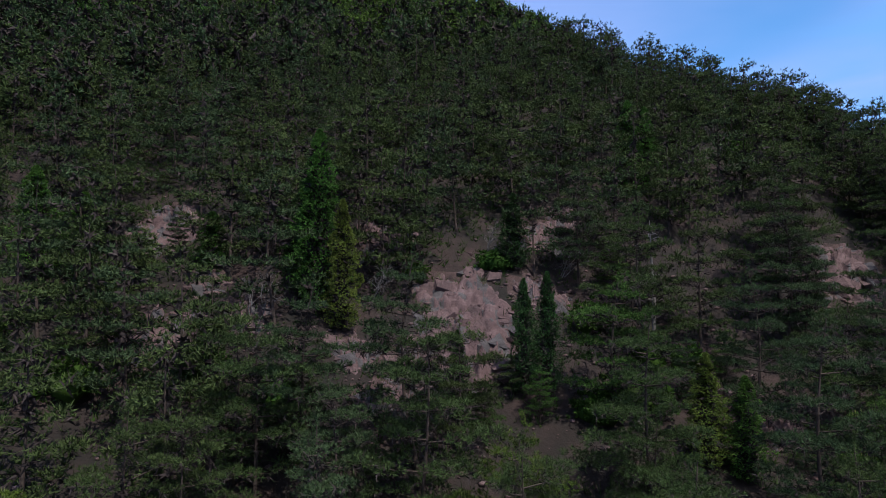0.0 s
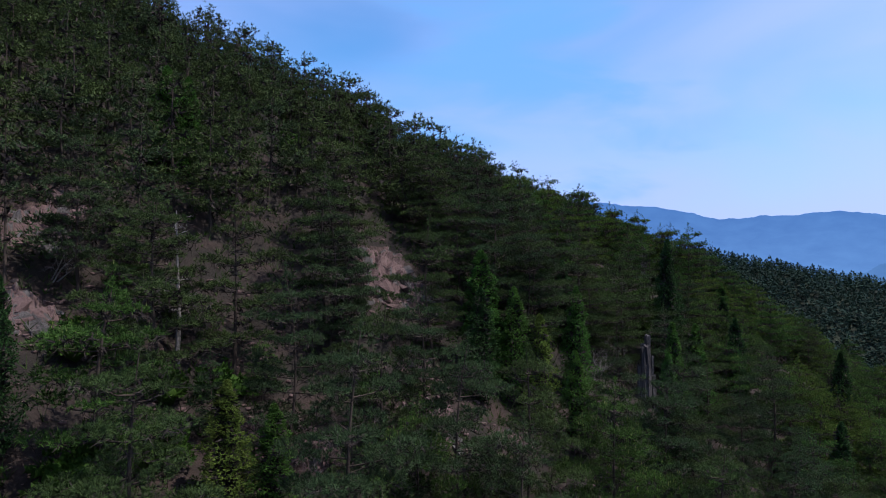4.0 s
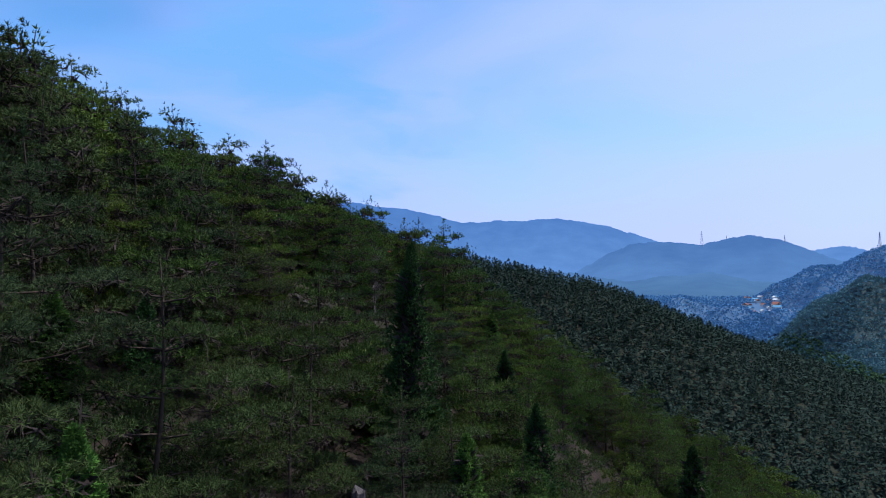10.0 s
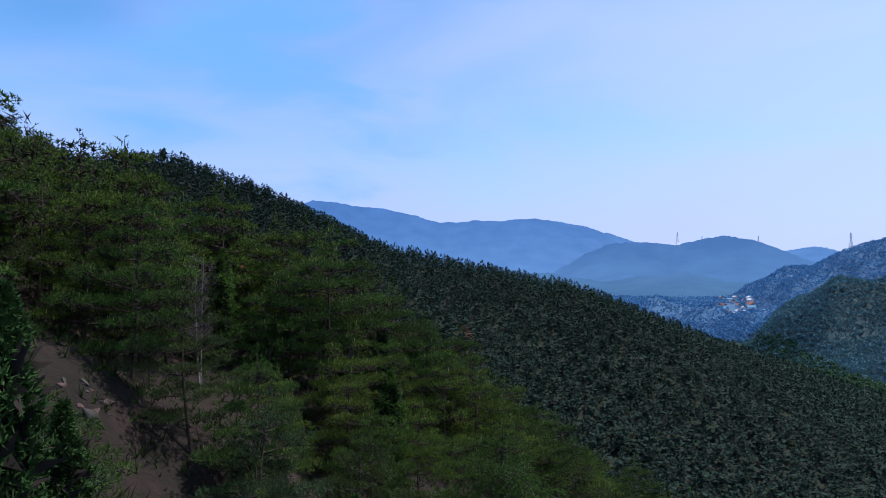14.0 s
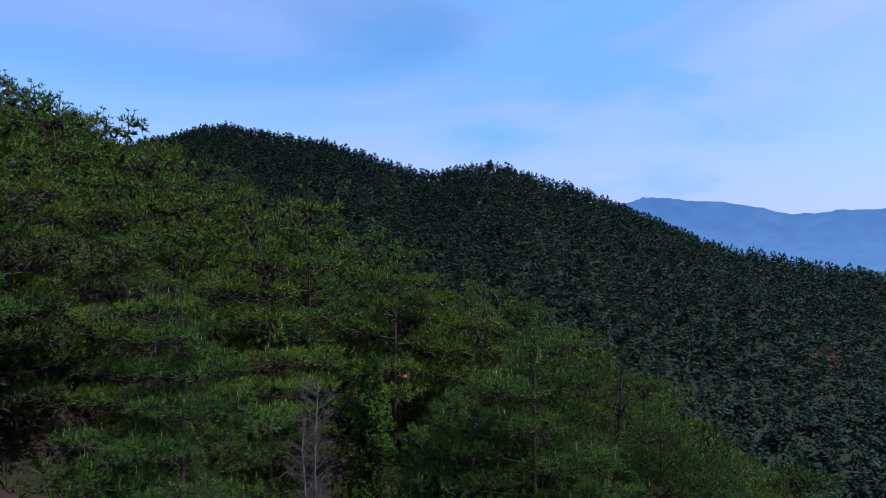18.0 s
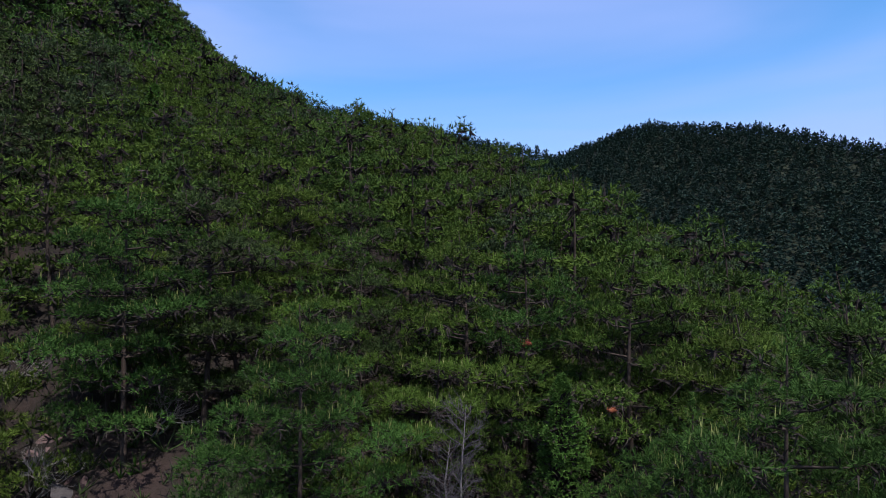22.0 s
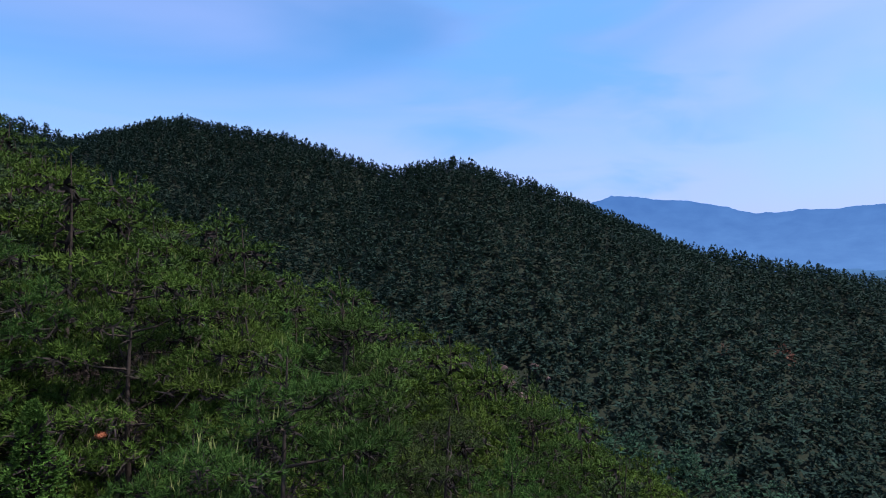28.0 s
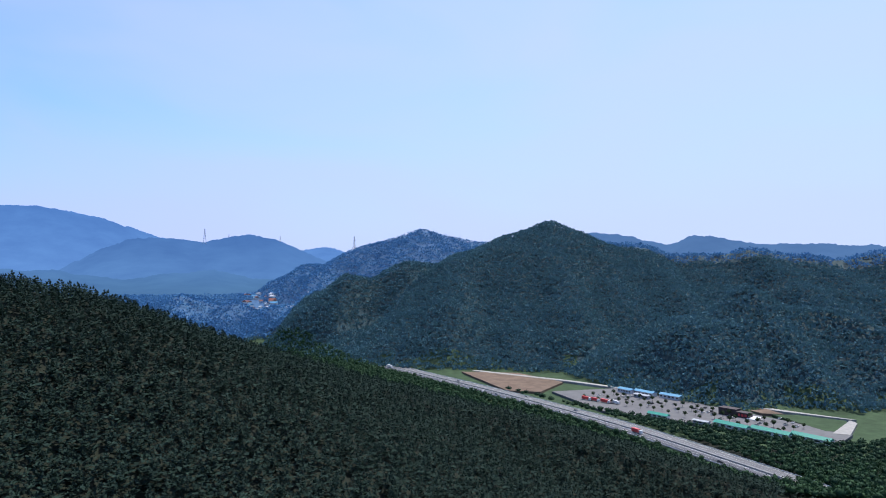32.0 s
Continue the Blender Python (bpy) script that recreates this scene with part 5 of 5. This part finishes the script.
black = new("cafe_building")
black.matrix_basis = pose(596, -360, FLOOR + 0.1, 0, 0, along)
tagged(black, "dark brown flat-roofed building on the lot", "building")
part("main_block", box(-4, 0, 3.4, 17, 10, 6.8, 0.15), DARK_CLAD, black)
part("side_block", box(10, 0, 2.4, 11, 9, 4.8, 0.15), DARK_CLAD, black)
part("terrace", box(18, 1, 0.3, 8, 16, 0.6, 0.05), WHITE, black, "pale terrace")
for i in range(4):
    part("window", box(-10 + i * 4.2, -5.02, 3.4, 2.6, 0.12, 3.0), BLACK_PAINT, black)
for i in range(3):
    part("window", box(7 + i * 3.0, -4.52, 2.3, 2.0, 0.12, 2.4), RED_PAINT, black, "reddish shop front")


def vehicle(name, label, category, x, y, z, turn, size, cab_mat, body_mat, lorry):
    lx, ly, lz = size
    ob = new(name)
    ob.matrix_basis = pose(x, y, z, 0, 0, turn)
    tagged(ob, label, category, "vehicles")
    if lorry:
        part("cab", box(lx / 2 - 1.1, 0, 1.75, 2.2, ly, 2.6, 0.2), cab_mat, ob)
        part("cargo_body", box(-1.2, 0, 2.2, lx - 2.8, ly, 2.8, 0.08), body_mat, ob)
    else:
        part("body", box(0, 0, lz * 0.42, lx, ly, lz * 0.5, 0.18), body_mat, ob)
        part("cabin", box(-lx * 0.05, 0, lz * 0.8, lx * 0.55, ly * 0.86, lz * 0.42, 0.18), cab_mat, ob)
    for sx_ in (-0.32, 0.32):
        for sy_ in (-0.5, 0.5):
            bm = bmesh.new()
            bmesh.ops.create_cone(bm, cap_ends=True, segments=12, radius1=0.42, radius2=0.42, depth=0.3, matrix=Matrix.Translation((lx * sx_, ly * sy_ * 0.9, 0.42)) @ Matrix.Rotation(radians(90), 4, "X"))
            part("wheel", bm, BLACK_PAINT, ob)
    return ob


def on_road(u, off):
    i = int(np.argmin(np.abs(rx - u)))
    return rx[i] + rn[i, 0] * off, ry[i] + rn[i, 1] * off, ROAD_Z + 0.02, math.degrees(math.atan2(rd[i, 1], rd[i, 0]))


for u, off, col, lorry in ((552, -5, RED_PAINT, True), (950, -5, WHITE, True), (706, 9, WHITE, False), (464, -9, BLACK_PAINT, False), (820, 5, GREY_PAINT, False), (1010, 9, WHITE, True),
                           (735, -9, GREY_PAINT, False), (880, -9, BLACK_PAINT, False), (640, 6, GREY_PAINT, False)):
    x, y, z, a = on_road(u, off)
    if lorry:
        vehicle("lorry", "lorry with a %s cargo body on the motorway" % ("red" if col is RED_PAINT else "white"), "lorry", x, y, z, a, (11, 2.5, 3.6), WHITE, col, True)
    else:
        vehicle("car", "%s car on the motorway" % {WHITE: "white", BLACK_PAINT: "black", GREY_PAINT: "grey"}[col], "car", x, y, z, a, (4.6, 1.9, 1.5), BLACK_PAINT, col, False)
for x, y, col in ((692, -254, RED_PAINT), (684, -260, RED_PAINT), (674, -267, RED_PAINT), (668, -274, WHITE)):
    vehicle("coach", "%s coach parked on the lot" % ("red" if col is RED_PAINT else "white"), "coach", x, y, FLOOR + 0.12, along - 8, (12, 2.5, 3.4), WHITE, col, True)
gv = np.random.default_rng(12)
for k in range(34):
    u, w = gv.uniform(), gv.uniform()
    x, y = 720 - 170 * u + 10 * gv.normal(), -262 - 100 * u - 38 * w
    col = [WHITE, GREY_PAINT, BLACK_PAINT][int(gv.integers(0, 3))]
    vehicle("car", "%s car parked on the lot" % {WHITE: "white", BLACK_PAINT: "black", GREY_PAINT: "grey"}[col], "car", x, y, FLOOR + 0.12, along + 90, (4.6, 1.9, 1.5), BLACK_PAINT, col, False)


# ---- trees on the valley floor
def round_tree(seed):
    g2 = np.random.default_rng(seed)
    ob = new("lot_tree")
    v, f = tube([(0, 0, 0), (0.05, 0, 1.5), (0, 0.05, 3.0)], [0.16, 0.12, 0.08], 6)
    link_mesh("trunk", v, f, [BARK], ob)
    v, f = blob_trees(np.array([[0, 0, 0.6]]), np.array([6.0]), np.array([4.6]), 160, g2, 0.2, 0.16, 0.05)
    link_mesh("crown", v, f, [PINE_BLUE], ob)
    return ob


tproto, tstart = round_tree(5), [False]
for row in range(4):
    for k in range(13):
        u = k / 12
        x, y = 700 - 175 * u + row * 4 + gv.normal() * 1.5, -256 - 92 * u - row * 13 + gv.normal() * 1.5
        m = pose(x, y, FLOOR, 0, 0, gv.uniform(0, 360))
        ob = copy_thing(tproto, m) if tstart[0] else tproto
        tstart[0] = True
        ob.matrix_basis = m
        s = gv.uniform(0.75, 1.05)
        ob.scale = (s, s, s)
        tagged(ob, "small round tree in a row on the lot", "tree", "trees on the lot")

# woods between the motorway and the sheds, hedges, and the belt at the foot of the hills
wx, wy = scatter(380, 1000, -640, -150, 6.0, gv)
ri = np.argmin(np.hypot(wx[:, None] - rx[None], wy[:, None] - ry[None]), 1)
side = (wx - rx[ri]) * rn[ri, 0] + (wy - ry[ri]) * rn[ri, 1]
lot_side = np.abs(side)
line_y = np.interp(wx, [380, 500, 560, 605, 640, 745], [-440, -362, -318, -284, -256, -238])
belt = (lot_side > 20) & (wy > line_y + 16) & (wy < np.interp(wx, rx[::-1], ry[::-1]) - 18) & (wx < 650)
south = (wx < 505) & (wy < np.interp(wx, rx[::-1], ry[::-1]) - 18) & (wy > -640) & ~((wx > 485) & (wy < -355) & (wy > -470))
hedge = (wx > 640) & (wx < 760) & (lot_side > 19) & (lot_side < 27) & (wy < np.interp(wx, rx[::-1], ry[::-1])) & (gv.uniform(size=len(wx)) < 0.6)
sel = belt | south | hedge
wz = np.full(sel.sum(), FLOOR - 0.5)
v, f = blob_trees(np.stack([wx[sel], wy[sel], wz], 1), gv.uniform(4, 7, sel.sum()), gv.uniform(5, 8, sel.sum()), 60, gv, 0.3, 0.17, 0.05)
VALLEY_GREEN = foliage("valley_leaves", (0.015, 0.037, 0.023), (0.025, 0.054, 0.032), (0.040, 0.080, 0.040))
tagged(link_mesh("valley_woods", v, f, [VALLEY_GREEN]), "green trees between motorway and service area", "forest", kind="stuff")
near_x, near_y = scatter(200, 1250, -460, 200, 5.6, gv)
road_y = np.interp(near_x, rx[::-1], ry[::-1])
strip_ = (near_x < 520) | ((near_y > road_y + 17) & (near_y < road_y + 130))
near_x, near_y, road_y = near_x[strip_ & (near_y > -460)], near_y[strip_ & (near_y > -460)], road_y[strip_ & (near_y > -460)]
nz_ = ground_z(near_x, near_y)
sel = (nz_ < -96) & ((near_x < 520) | (near_y > road_y + 18)) & ((np.abs(near_y - road_y) > 18) | (near_x < 420)) & ((near_y > road_y) | (near_x < 470)) & ((near_x < 440) | (near_y > -330))
v, f = blob_trees(np.stack([near_x[sel], near_y[sel], nz_[sel]], 1), gv.uniform(5, 9, sel.sum()), gv.uniform(5, 8, sel.sum()), 34, gv, 0.3, 0.20, 0.06)
ROADSIDE = foliage("roadside_leaves", (0.015, 0.039, 0.020), (0.026, 0.059, 0.028), (0.045, 0.089, 0.035))
tagged(link_mesh("roadside_woods", v, f, [ROADSIDE]), "lighter green broadleaved trees beside the motorway", "forest", kind="stuff")

# ---- village in the side valley
va, vr = np.radians(gv.uniform(84.2, 91.2, 900)), gv.uniform(1500, 1900, 900)
vx, vy = HUB[0] + vr * np.sin(va), HUB[1] + vr * np.cos(va)
vz = ground_z(vx, vy)
low_lying = np.flatnonzero((vz - 6) / vr < -0.034)[:64]
for x, y, z in zip(vx[low_lying].tolist(), vy[low_lying].tolist(), vz[low_lying].tolist()):
    ob = new("house")
    ob.matrix_basis = pose(x, y, z, 0, 0, gv.uniform(0, 90))
    s = gv.uniform(0.8, 1.3)
    ob.scale = (s, s, s)
    roof = [TILE_ROOF, BLUE_ROOF, GREY_PAINT, WHITE][int(gv.integers(0, 4))]
    tagged(ob, "small village house with a %s roof" % {TILE_ROOF: "red", BLUE_ROOF: "blue", GREY_PAINT: "grey", WHITE: "white"}[roof], "house", "village houses")
    part("wall", box(0, 0, 2.2, 13, 9, 5.0), WHITE, ob)
    bm = bmesh.new()
    A = [bm.verts.new(c) for c in ((-7.2, -5.2, 4.6), (7.2, -5.2, 4.6), (7.2, 0, 7.6), (-7.2, 0, 7.6), (-7.2, 5.2, 4.6), (7.2, 5.2, 4.6))]
    for q in ((0, 1, 2, 3), (3, 2, 5, 4), (0, 3, 4), (1, 5, 2), (0, 4, 5, 1)):
        bm.faces.new([A[i] for i in q])
    part("roof", bm, roof, ob)


# ---- pylons on the hills
def pylon(x, y, z, h):
    ob = new("power_pylon")
    ob.matrix_basis = pose(x, y, z, 0, 0, 30)
    tagged(ob, "tall grey lattice power pylon on a hill crest", "pylon", "pylons")
    w = h * 0.09
    for sx_ in (-1, 1):
        for sy_ in (-1, 1):
            v, f = tube([(sx_ * w, sy_ * w, 0), (sx_ * w * 0.35, sy_ * w * 0.35, h * 0.6), (sx_ * 0.4, sy_ * 0.4, h)], [0.5, 0.4, 0.3], 4)
            link_mesh("leg", v, f, [STEEL], ob)
    for k in range(7):
        z0, z1 = h * k / 7, h * (k + 1) / 7
        w0, w1 = (w * (1 - 0.65 * min(1, q / (h * 0.6))) if q < h * 0.6 else w * 0.35 * (1 - 0.8 * (q - h * 0.6) / (h * 0.4)) for q in (z0, z1))
        for a, b in (((-w0, -w0, z0), (w1, -w1, z1)), ((w0, -w0, z0), (-w1, -w1, z1)), ((-w0, w0, z0), (w1, w1, z1)), ((w0, w0, z0), (-w1, w1, z1))):
            v, f = tube([a, b], [0.22, 0.22], 4)
            link_mesh("brace", v, f, [STEEL], ob)
    for q, ww in ((0.66, 0.22), (0.8, 0.19), (0.93, 0.16)):
        v, f = tube([(-h * ww, 0, h * q), (0, 0, h * q + 1.2), (h * ww, 0, h * q)], [0.25, 0.5, 0.25], 4)
        link_mesh("cross_arm", v, f, [STEEL], ob)
    return ob


pylon(2970, 495, 128, 66)
pylon(2043, -93, 76, 40)
pylon(3024, 401, 150, 26)
pylon(3040, 180, 140, 30)
